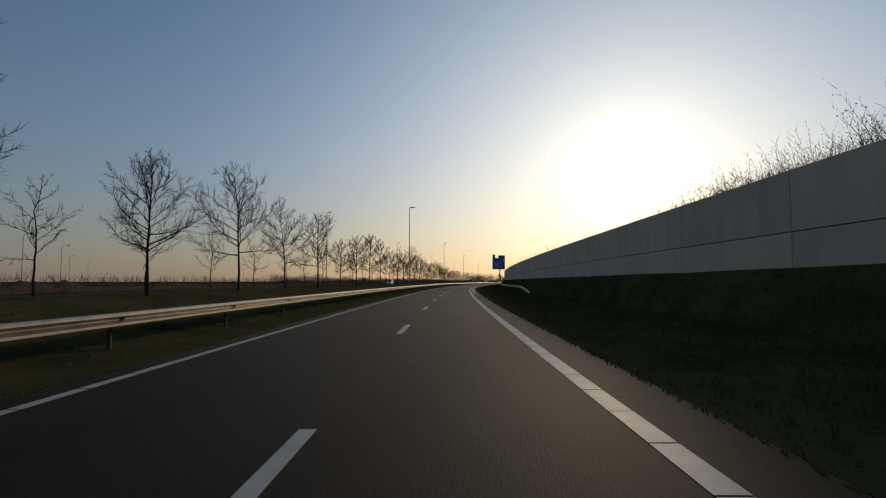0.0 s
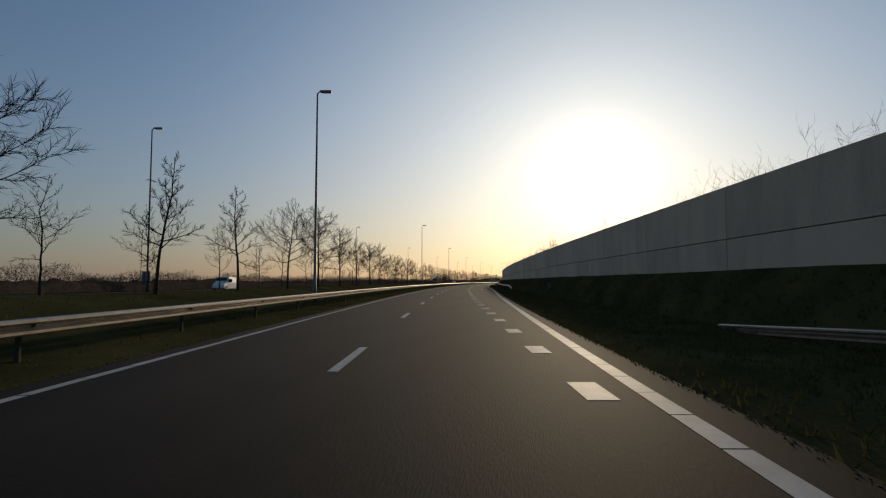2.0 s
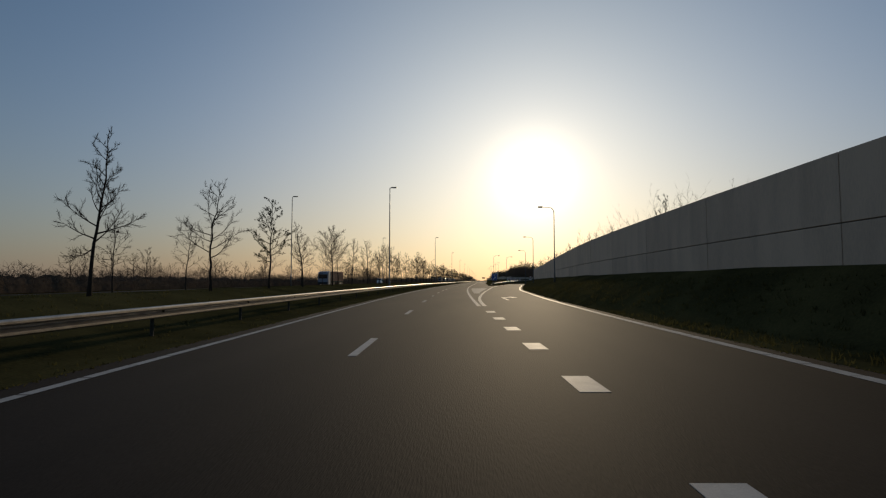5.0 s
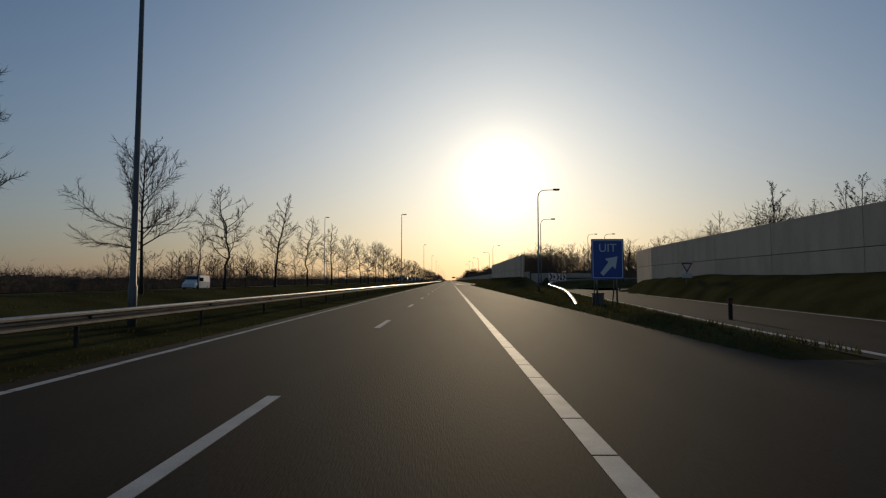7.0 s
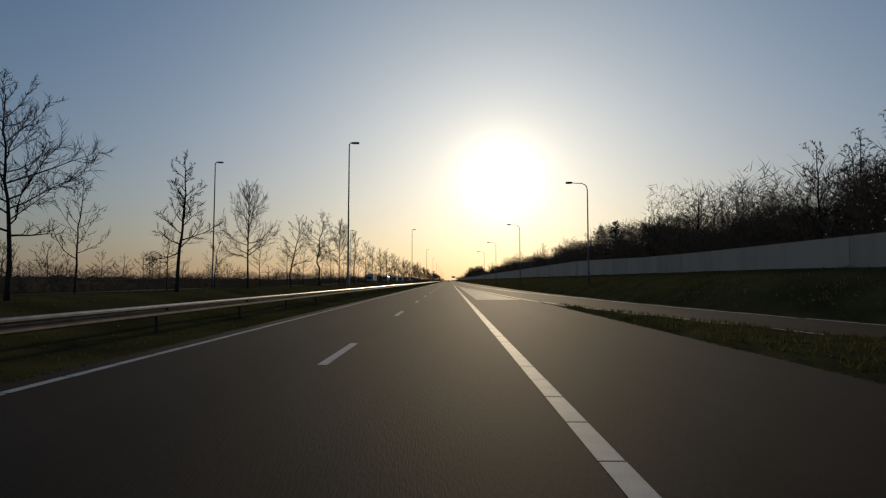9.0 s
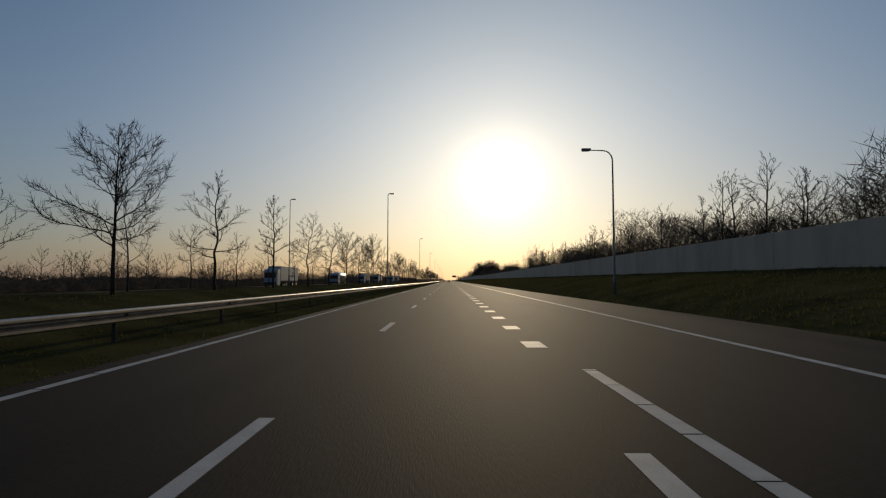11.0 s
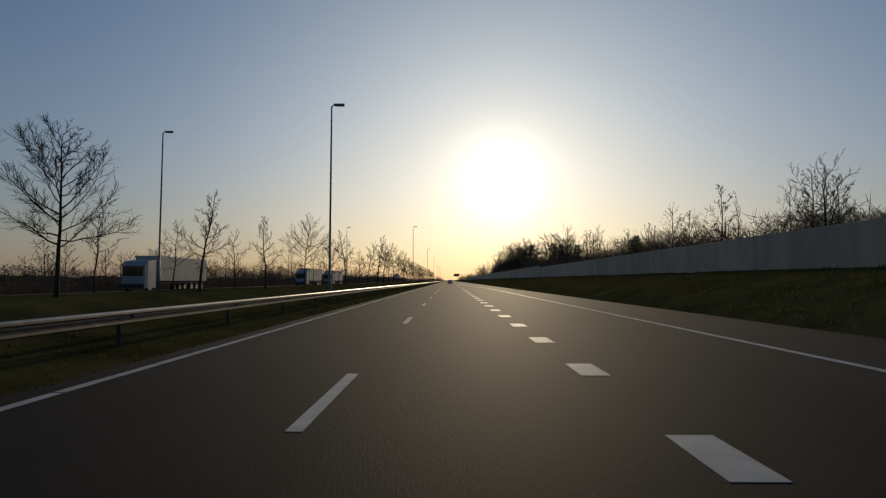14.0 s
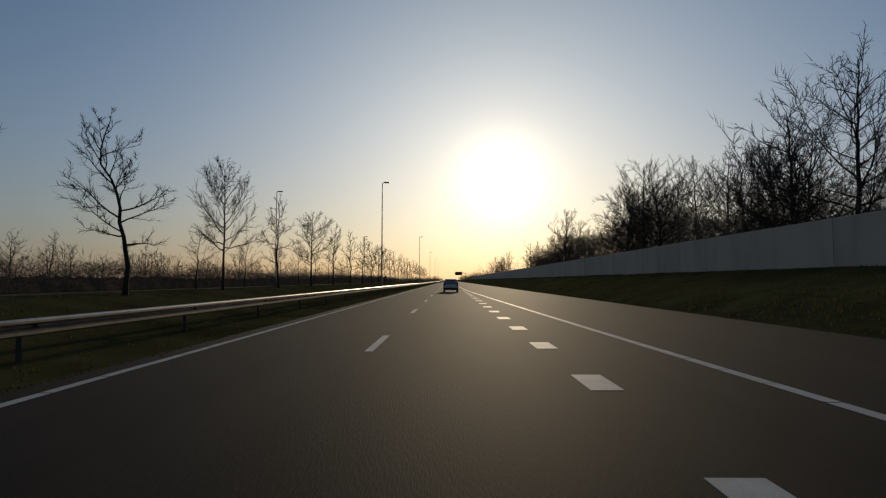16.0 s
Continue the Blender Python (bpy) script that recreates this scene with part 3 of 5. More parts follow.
# chainage and height of the trees of the first row
NEAR_1 = [(19.7, 5.6), (28.4, 7.0), (36.2, 6.3), (44.5, 6.5), (52.7, 4.8), (60.7, 5.9), (69.2, 6.9), (77.7, 6.9), (86.9, 5.7), (94.9, 6.8), (103.9, 6.3), (112.1, 8.1),
          (120.9, 6.5), (129.8, 6.3), (138.0, 6.9), (146.9, 5.7), (155.3, 6.0), (164.2, 6.6), (172.4, 7.2), (180.8, 6.4), (189.4, 5.9), (198.1, 5.9), (206.8, 6.5), (214.8, 4.6),
          (223.3, 5.4)]
NEAR_2 = [(350.6, 6.1), (358.6, 5.3), (367.5, 5.9), (377.3, 5.4), (387.2, 6.0), (396.9, 5.7), (405.0, 6.8), (414.0, 4.9), (421.2, 6.2), (429.3, 6.6), (438.1, 5.6), (446.4, 7.5),
          (454.8, 6.8), (463.5, 6.3), (471.3, 5.7), (479.8, 6.7), (488.5, 6.0), (497.2, 6.4), (505.0, 5.9), (514.4, 6.1), (522.3, 5.8), (530.4, 7.1), (540.0, 7.0), (549.4, 7.1),
          (557.9, 6.3), (566.3, 6.0), (575.2, 5.7), (583.8, 6.2), (592.9, 6.2), (601.5, 6.8), (609.9, 5.6), (619.5, 7.1), (628.5, 7.4), (637.2, 6.8), (645.8, 6.3)]
NEAR_3 = [(774.0, 6.0), (780.3, 8.0), (788.1, 4.9), (796.5, 4.4), (804.3, 4.3), (813.6, 6.9), (822.0, 7.1), (830.4, 6.7), (839.8, 6.5), (849.0, 6.8), (857.0, 5.8), (866.2, 5.2),
          (875.2, 7.5), (883.7, 5.9), (891.8, 5.0), (900.6, 5.3), (909.5, 4.7), (918.0, 4.5), (927.3, 5.9), (936.0, 4.5), (944.3, 6.1), (952.8, 4.4), (961.0, 6.0), (970.4, 7.8),
          (978.2, 7.3), (987.4, 5.9), (996.0, 8.4), (1005.0, 6.2), (1013.7, 6.9), (1022.0, 6.4), (1030.7, 6.7), (1039.0, 6.9), (1048.0, 6.4)]
NEAR = [(-15.0 + 8.6 * i, (6.2, 6.2, 6.4, 7.6)[i]) for i in range(4)] + NEAR_1 + [(231.8 + 8.5 * i, 5.6) for i in range(14)] + NEAR_2
NEAR += [(654.4 + 8.55 * i, 6.2) for i in range(14)] + NEAR_3 + [(1056.6 + 8.6 * i, 6.4) for i in range(26)]
LEAFY = (77.7, 350.6, 822.0, 1005.0)
# habit of single trees: kind (None: any dense one) and breadth
HABITS = ((None, 1.0, (19.7, 206.8, 367.5, 463.5, 530.4, 583.8, 813.6, 900.6, 996.0)),
          (None, 0.78, (28.4, 36.2, 405.0, 446.4, 505.0, 557.9, 566.3, 601.5, 628.5, 774.0, 780.3, 857.0, 866.2, 875.2, 883.7, 927.3, 936.0, 1039.0)),
          (8, 1.1, (94.9, 146.9, 155.3, 396.9, 479.8, 497.2, 592.9, 788.1, 849.0, 909.5, 944.3, 970.4, 978.2, 1013.7)),
          (7, 1.15, (471.3, 488.5, 522.3, 619.5)), (6, 1.0, (429.3, 839.8, 1048.0)), (5, 1.1, (1030.7,)))
FORM = {s: (k, w) for k, w, trees in HABITS for s in trees}

KINDS, HEIGHTS = [], []
TREE_FORMS = ((7.0, 2.7, 2.0, 0.7, 0.9, 28, 14, 0.02), (6.6, 2.8, 1.9, 0.9, 0.85, 28, 14, 0.03), (7.0, 2.9, 2.1, 0.6, 0.75, 27, 14, 0.05), (6.6, 2.5, 1.9, 0.8, 0.95, 27, 14, 0.02),
              (7.2, 1.9, 2.2, 0.3, 1.0, 20, 10, 0.05), (6.6, 2.1, 1.8, 0.6, 0.9, 19, 10, 0.1), (6.8, 2.0, 1.9, 0.4, 0.9, 20, 10, 0.07), (7.0, 2.2, 2.1, 0.5, 0.8, 20, 10, 0.09),
              (7.0, 1.7, 2.0, 0.3, 1.05, 22, 10, 0.04))
for i, (h, sp, cl, rt, st, li, su, kk) in enumerate(TREE_FORMS):
    made = tree_meshes(100 + i, h, sp, cl, li, su, 11 if i < 4 else 13, 0.092, (-1) ** i * 0.6 * (i % 3), 0, rt, 0.009, st, 0.1, 4, kk, i < 4)
    HEIGHTS.append(max(v[2] for v in made[2]))
    KINDS.append(make_tree("roadside_tree", "young bare roadside tree with grey bark and fine twigs" if i < 4 else "open-crowned bare roadside tree with crooked limbs", "trees on the median", made))
LEAFY_KIND = make_tree("roadside_tree", "young roadside tree with sparse dark leaves", "trees on the median",
                       tree_meshes(140, 7.0, 2.1, 2.0, 20, 8, 7, 0.085, 0.3, 3, 0.4, sides=4))
FAR_KINDS = []
for i, (h, sp) in enumerate(((5.4, 1.7), (5.8, 1.6), (5.0, 1.8), (6.0, 1.9))):
    FAR_KINDS.append(make_tree("roadside_tree", "slender bare roadside tree of the second row", "trees on the median",
                               tree_meshes(160 + i, h, sp, 1.7, 17, 7, 6, 0.06, (i % 2) * 0.6, 0, 0.4, 0.0105, sides=3)))
rng = random.Random(5)
used = set()


def put(kind, m):
    """The first use places the made thing itself, later ones a copy."""
    if kind not in used:
        used.add(kind)
        kind.matrix_basis = m
        return kind
    return copy_thing(kind, m @ Matrix.Diagonal((*[1 / k for k in kind.scale], 1)))


for i, (s, h) in enumerate(NEAR):
    k = (i + i // 4) % 4 if s < 230 else (4 + (i * 3 + i // 6) % 5 if i % 5 else 3)
    k, w = FORM.get(s, (k, 1.0))
    k = i % 4 if k is None else k
    kind, tall = (LEAFY_KIND, 7.4) if s in LEAFY else (KINDS[k], HEIGHTS[k]) if s < 1100 else (FAR_KINDS[i % 4], 5.5)
    put(kind, spot(s, -11.4 + rng.gauss(0, 0.06), 0.83, rng.uniform(0, 360), h / tall) @ Matrix.Diagonal((w, w, 1, 1)))
for i, (s, h) in enumerate(NEAR):
    if rng.random() < 0.93:
        put(FAR_KINDS[(i * 3 + i // 5) % 4], spot(s + 3.5 + rng.gauss(0, 0.3), -18.4 + rng.gauss(0, 0.2), 0.6, rng.uniform(0, 360), rng.uniform(0.82, 1.05)))

# ---- shrubs and woods behind the noise walls ----


def shrub_meshes(seed, height, spread, stems, twigs, leaves=0, r=0.016, fine=2):
    rng = random.Random(seed)
    CV, CF, LV, LF = [], [], [], []
    for i in range(stems):
        a = rng.uniform(0, 6.28)
        o = Vector((rng.gauss(0, spread * 0.22), rng.gauss(0, spread * 0.22), -0.2))
        d = Vector((math.cos(a) * 0.35, math.sin(a) * 0.35, 1))
        b = branch(rng, o, d, height * rng.uniform(0.6, 1.05), 0.03, 5, 0.13)
        tube(CV, CF, b, [r, r * 0.85, r * 0.7, r * 0.5, r * 0.35, 0], 3)
        for k in range(twigs):
            w, t = along(b, 0.3 + 0.7 * (k + rng.random()) / twigs)
            c = branch(rng, w, side_way(rng, t, rng.uniform(0.35, 0.8)), spread * rng.uniform(0.2, 0.5), 0.12, 2, 0.2)
            tube(CV, CF, c, [r * 0.45, r * 0.36, 0], 3)
            for _ in range(fine):
                w2, t2 = along(c, rng.uniform(0.2, 1))
                e = branch(rng, w2, side_way(rng, t2, 0.6), spread * rng.uniform(0.1, 0.25), 0.1, 1, 0.1)
                tube(CV, CF, e, [r * 0.4, 0], 3)
            for _ in range(leaves):
                q, _t = along(c, rng.random())
                leaf(rng, LV, LF, q, rng.uniform(0.05, 0.11))
    return CV, CF, LV, LF


def osier_meshes(seed, height):
    """Upright fine stems from a broad stool, each with steep short twigs."""
    rng = random.Random(seed)
    CV, CF, LV, LF = [], [], [], []
    for i in range(36):
        o = Vector((rng.gauss(0, 0.7), rng.gauss(0, 0.55), -0.2))
        b = branch(rng, o, (rng.gauss(0, 0.14), rng.gauss(0, 0.14), 1), height * rng.uniform(0.72, 0.98), 0.03, 4, 0.1)
        tube(CV, CF, b, [0.016, 0.013, 0.01, 0.008, 0], 3)
        for k in range(17):
            w, t = along(b, 0.25 + 0.75 * (k + rng.random()) / 17)
            c = branch(rng, w, side_way(rng, t, rng.uniform(0.35, 0.9)), rng.uniform(0.16, 0.42), 0.1, 1, 0.1)
            tube(CV, CF, c, [0.0075, 0], 3)
            leaf(rng, LV, LF, along(c, rng.uniform(0.4, 1.0))[0], rng.uniform(0.02, 0.04))
    return CV, CF, LV, LF


def make_shrub(name, label, group, meshes):
    CV, CF, LV, LF = meshes
    top = empty(name, label, "shrub", group)
    part_py("branchwork", CV, CF, M_TWIG, top)
    if LV:
        part_py("foliage", LV, LF, M_LEAF, top, "sparse young leaves and buds")
    return top


SHRUBS = [make_shrub("shrub", "bare twiggy shrub with many thin stems", "shrubs behind the noise walls", shrub_meshes(200 + i, h, 2.0, st + 3, tw, lf, 0.012, 3))
          for i, (h, st, tw, lf) in enumerate(((4.4, 12, 13, 0), (5.0, 12, 13, 0), (3.8, 13, 12, 1), (5.2, 11, 14, 0)))]
WOOD_LABELS = ("bare woodland tree with a rounded crown of fine twigs", "bare broad-crowned woodland tree with dense twigs", "slender upright bare woodland tree",
               "woodland tree with sparse budding leaves", "tall bare birch with drooping twig ends")
WOODS = []
for i, (sp, cl, li, su, tw, r0, lf, rt, st, rise) in enumerate((
        (2.3, 1.0, 16, 7, 8, 0.11, 0, 1.0, 1.0, 0.12), (3.1, 1.4, 16, 8, 9, 0.14, 0, 1.3, 0.85, 0.14), (1.5, 0.6, 18, 6, 7, 0.08, 0, 0.6, 1.25, 0.16),
        (2.2, 0.7, 16, 7, 7, 0.1, 1, 0.8, 1.0, 0.1), (1.5, 2.0, 20, 7, 9, 0.09, 0, 0.7, 1.15, -0.3))):
    WOODS.append(make_tree("woodland_tree", WOOD_LABELS[i], "trees behind the noise walls",
                           tree_meshes(230 + i, 8.0, sp, cl, li + 2, su, tw + 1, r0, 0, lf, rt, 0.014, st, rise, 3)))


def thicket(seed):
    """Several stems from one stool that fan out upward."""
    CV, CF, LV, LF = shrub_meshes(seed, 7.6, 2.6, 12, 24, 0, 0.021, 4)
    return make_shrub("thicket", "tall bare thicket of fanned stems with fine twigs", "trees behind the noise walls", (CV, CF, LV, LF))


WOODS += [thicket(251), thicket(252)]
BIG_WOODS = [make_tree("woodland_tree", "tall bare oak with a broad domed crown of fine twigs", "trees behind the noise walls",
                       tree_meshes(240 + i, 8.0, sp, cl, 27, 11, 9, 0.13, 0.3 * (i - 1), 0, 1.5, 0.0125, st, 0.1, 3, 0.06))
             for i, (sp, cl, st) in enumerate(((3.3, 1.6, 0.9), (2.8, 1.3, 1.0), (3.6, 1.2, 0.8)))]


def conifer(seed, s, d, z, height, width):
    """Trunk with tiers of drooping boughs clad in needle sprays."""
    rng = random.Random(seed)
    top = empty("conifer", "small dark green conifer behind the noise wall", "tree", "conifers behind the noise wall")
    TV, TF, NV, NF = [], [], [], []
    tube(TV, TF, [(0, 0, -0.3), (0, 0, height * 0.5), (0, 0, height)], [0.11, 0.07, 0], 6)
    for i in range(90):
        f = 0.15 + 0.85 * (i / 90)
        a = i * 2.4 + rng.gauss(0, 0.3)
        reach = width * (1 - f) ** 0.7 * rng.uniform(0.55, 1.15) + 0.15
        b = branch(rng, (0, 0, height * f), (math.cos(a), math.sin(a), 0.15 + 0.4 * f), reach, -0.1, 3, 0.12)
        tube(TV, TF, b, [0.025, 0.018, 0.01, 0], 3)
        for k in range(16):
            o, t = along(b, rng.uniform(0.15, 1.0))
            c = branch(rng, o, side_way(rng, t, rng.uniform(0.3, 1.1)), rng.uniform(0.15, 0.4), -0.1, 1, 0.1)
            tube(NV, NF, c, [0.035, 0], 3)
    part_py("trunk", TV, TF, M_BARK, top)
    part_py("crown", NV, NF, M_NEEDLE, top)
    top.matrix_basis = spot(s, d, z)


for i, (s, d, h, w) in enumerate(((636, 21.0, 6.8, 1.9), (648, 22.5, 7.4, 2.2), (892, 21.5, 4.2, 1.2), (945, 20.5, 4.4, 1.5), (1003, 22.0, 5.0, 1.6), (833, 21, 4.8, 1.3), (974.5, 21, 5.4, 1.6))):
    conifer(300 + i, s, d, 1.75, h, w)

rng = random.Random(9)
for lo, hi, step, dd, size in ((40, 122, 3.2, 3.4, 1.12), (122, 330, 3.2, 3.2, 1.07), (330, 505, 4.5, 4.0, 1.15)):
    s = lo
    while s < hi:
        put(SHRUBS[rng.randrange(4)], spot(s, WALL_A(s) + dd + rng.uniform(-0.4, 1.6), 1.6, rng.uniform(0, 360), size * rng.uniform(0.75, 1.12)))
        s += step * rng.uniform(0.5, 1.6)
OSIERS = [make_shrub("osier", "dense bare willow scrub with many upright fine stems", "shrubs behind the noise walls", osier_meshes(210 + i, h))
          for i, h in enumerate((4.6, 5.2, 4.0))]
for i in range(135):
    s = 7 + i * 0.25
    put(OSIERS[i % 3], spot(s, WALL_A(s) + 3.3 + (i * 5 % 7) * 0.3, 1.6, i * 73, rng.uniform(0.88, 1.02) * float(np.interp(s, [12, 20, 30, 40], [1.2, 1.18, 1.1, 1.0]))))
for s in (203, 206, 208.5, 211, 226, 241, 262):
    put(WOODS[(0, 5, 3)[int(s) % 3]], spot(s, WALL_A(s) + 3.6, 1.6, s * 7, 0.72 if s < 215 else 0.58))
s = 352.0
while s < 512:
    put(WOODS[rng.choice((0, 4, 3, 3, 2, 5, 2))], spot(s, WALL_A(s) + rng.uniform(4.2, 8) + (2 if s > 490 else 0), 1.6, rng.uniform(0, 360), rng.uniform(0.68, 0.92)))
    s += (rng.uniform(6, 12) if s < 392 else rng.uniform(1.6, 3.2))


def wood_height(s):
    return float(np.interp(s, [575, 640, 680, 760, 789, 860, 890, 950, 975, 992, 1005, 1020, 1035, 1050, 1072, 1110, 1300],
                           [7.2, 7.2, 8, 7.2, 7, 6.4, 6.8, 7.4, 9.2, 9.0, 8.4, 11.5, 11.5, 11, 14, 13, 11]))


s = 574.0
while s < 1300:
    thin = 805 < s < 900
    clump = 0.5 + 0.8 * noise.noise((s * 0.07, 4.2, 0)) + 0.5 * noise.noise((s * 0.25, 1.2, 0))
    k = rng.choice((0, 0, 1, 2, 3, 3, 5, 6))
    size = wood_height(s) / 8 * (0.74 + 0.3 * min(1, max(0, clump))) * rng.uniform(0.86, 1.05)
    far = rng.uniform(2.5, 7 if s < 1005 else 13)
    put(BIG_WOODS[rng.randrange(3)] if 1005 < s < 1130 else WOODS[k], spot(s, WALL_C_D + far, 1.75, rng.uniform(0, 360), size))
    s += rng.uniform(1.7, 3.6) * (1.0 if s < 1005 else 1.15 if s < 1095 else 3.0) * (1.1 if thin else 1.0)
for i, s in enumerate((813.5, 816, 818.5, 820, 821.5, 823, 824.5, 827.5, 830)):
    put(WOODS[(0, 3, 5, 6, 1, 5, 6, 3, 0)[i]], spot(s, 20.4 + (i * 7 % 4) * 0.6, 1.75, i * 80, (0.74, 0.8, 0.9, 0.95, 0.96, 1.0, 0.95, 0.76, 0.74)[i]))
for i, s in enumerate((979.5, 981, 982.5, 984)):
    put(WOODS[5 + i % 2], spot(s, 20.6 + 0.5 * i, 1.75, i * 95, (0.95, 1.1, 1.12, 0.95)[i]))
for i in range(34):
    put(WOODS[(0, 1, 1, 3)[i % 4]], spot(rng.uniform(566, 590), 29 + 2.0 * i, 1.5, i * 67, rng.uniform(0.85, 1.12)))
for i in range(12):
    put(BIG_WOODS[i % 3], spot(rng.uniform(574, 598), 24 + 3.1 * i, 1.6, i * 51, rng.uniform(1.0, 1.2)))
for i in range(9):
    put(WOODS[(5, 0, 3)[i % 3]], spot(572 + 6.5 * i, 22.5 + (i * 5 % 7) * 1.1, 1.6, i * 47, rng.uniform(0.95, 1.15)))
for s, d, h in ((1048, 22, 10.5), (1057, 28, 11.5), (1072, 23.5, 12.5)):
    put(BIG_WOODS[0], spot(s, d, 1.75, s, h / 9.8))
for s, d, h in ((571, 42.5, 10.5), (571.5, 49.5, 11), (574, 45.5, 9)):
    put(BIG_WOODS[0], spot(s, d, 1.6, s * 9, h / 9.3))
for s, d, h in ((595, 21.5, 8.0), (597.5, 22.0, 7.8), (626, 22.5, 7.6)):
    put(WOODS[4], spot(s, d, 1.75, s, h / 8))

FIELD = []
for i, (sp, st) in enumerate(((2.6, 0.9), (3.2, 0.85), (2.2, 1.0))):
    FIELD.append(make_tree("field_tree", "small bare round-crowned tree beyond the far carriageway", "trees beyond the far carriageway",
                           tree_meshes(270 + i, 6.0, sp, 0.8, 12, 5, 6, 0.1, 0, 0, 1.3, 0.024, st, 0.12, 3)))
s = 330.0
while s < 1180:
    if noise.noise((s * 0.03, 9.1, 0)) + 0.4 * noise.noise((s * 0.011, 2.1, 0)) > -0.14:
        put(FIELD[rng.randrange(3)], spot(s, rng.uniform(-66, -51), 0.3, rng.uniform(0, 360), rng.uniform(0.75, 1.2)))
    s += rng.uniform(2.8, 7.0)

for i in range(46):
    put(WOODS[(0, 3, 1)[i % 3]], spot(1030 + i * 9.5 + rng.uniform(-3, 3), rng.uniform(-62, -48), 0.3, i * 71, rng.uniform(0.75, 1.05)))
for i in range(34):
    s = 548 + i * 1.9
    put(FIELD[i % 3], spot(s, rng.uniform(-57, -49), 0.3, i * 71, rng.uniform(0.95, 1.2)))

clumps = random.Random(17)
for i in range(64):
    s = 775 + i * 4.6 + clumps.gauss(0, 2.5)
    put(FIELD[i % 3], spot(s, clumps.uniform(-60, -48), 0.3, i * 67, 0.62 + 0.4 * max(0, 0.5 + noise.noise((s * 0.05, 3.3, 0))) + clumps.uniform(0, 0.12)))

# ---- lamps ----


def lamp_tall():
    top = empty("street_lamp", "tall slim grey street lamp with a flat head", "street lamp", "lamps on the median")
    V, Fc = [], []
    tube(V, Fc, [(0, 0, -0.3), (0, 0, 1.2), (0, 0, 1.25), (0, 0, 12.4)], [0.11, 0.11, 0.085, 0.045], 10)
    tube(V, Fc, [(0, 0, 12.35), (0.12, 0, 12.5), (0.3, 0, 12.5)], [0.04, 0.04, 0.04], 8)
    part_py("pole", V, Fc, M_POLE, top, smooth=True)
    bm = bmesh.new()
    box(bm, 0.5, 0, 12.5, 0.66, 0.26, 0.12, 0.04)
    head = part("lamp_head", bm, M_POLE, top)
    bm = bmesh.new()
    box(bm, 0.55, 0, 12.43, 0.42, 0.18, 0.03, 0.01)
    part("lens", bm, M_LENS, head, "clear glass lens")
    return top


def lamp_arm(side):
    top = empty("street_lamp", "grey street lamp with a bent arm over the road", "street lamp", "lamps beside the exit and ramp")
    V, Fc = [], []
    pts = [(0, 0, -0.3), (0, 0, 1.2), (0, 0, 1.25), (0, 0, 8.75), (side * 0.02, 0, 8.95), (side * 0.09, 0, 9.15), (side * 0.21, 0, 9.31), (side * 0.38, 0, 9.42), (side * 0.6, 0, 9.47), (side * 1.5, 0, 9.5)]
    tube(V, Fc, pts, [0.1, 0.1, 0.075, 0.05, 0.047, 0.045, 0.042, 0.04, 0.037, 0.032], 10)
    part_py("pole", V, Fc, M_POLE, top, smooth=True)
    bm = bmesh.new()
    box(bm, side * 1.72, 0, 9.53, 0.6, 0.3, 0.16, 0.05)
    head = part("lamp_head", bm, M_POLE, top)
    bm = bmesh.new()
    box(bm, side * 1.76, 0, 9.44, 0.4, 0.2, 0.03, 0.01)
    part("lens", bm, M_LENS, head, "clear glass lens")
    return top


tall = lamp_tall()
for i, s in enumerate((5.5, 81.0, 157.0, 233.5, 308.0, 380.6, 456.5, 534.0, 612.8, 688.0, 765.0, 841.0, 919.0, 997.6, 1073.0, 1151, 1228, 1306, 1383)):
    put(tall, spot(s, -7.6, 0.0, 0))
for s in (16, 92, 167, 243.5, 318, 392, 466.7, 545, 623.5, 699, 775, 850.3, 928, 1007.0, 1084, 1160, 1237, 1314):
    put(tall, spot(s, -23.2, 0.8))
arm = lamp_arm(-1)
for s, d in ((376.8, 11.3), (415.5, 13.5), (451.5, 15.2), (620, 13.5), (655, 11.7), (693, 11.2), (731, 11.0)):
    put(arm, spot(s, d, ground_z(s, d) - 0.05, 0, 0.88 if s < 470 else 1.0))
arm2 = lamp_arm(1)
for s, d, k in ((489.5, 8.2, 0.93), (521, 13.7, 1.04), (573, 10.9, 0.86), (548, 30.6, 1.0), (560, 30.4, 1.0)):
    put(arm2, spot(s, d, max(0, ground_z(s, d) - 0.05), 0, k))
# lamps of the side roads across the fields
for s, d in ((211, -51), (250, -48.5), (289, -48.5), (181, -80), (92, -78), (122, -96), (168, -134), (216, -170)):
    put(arm2, spot(s, d, ground_z(s, d) - 0.05))


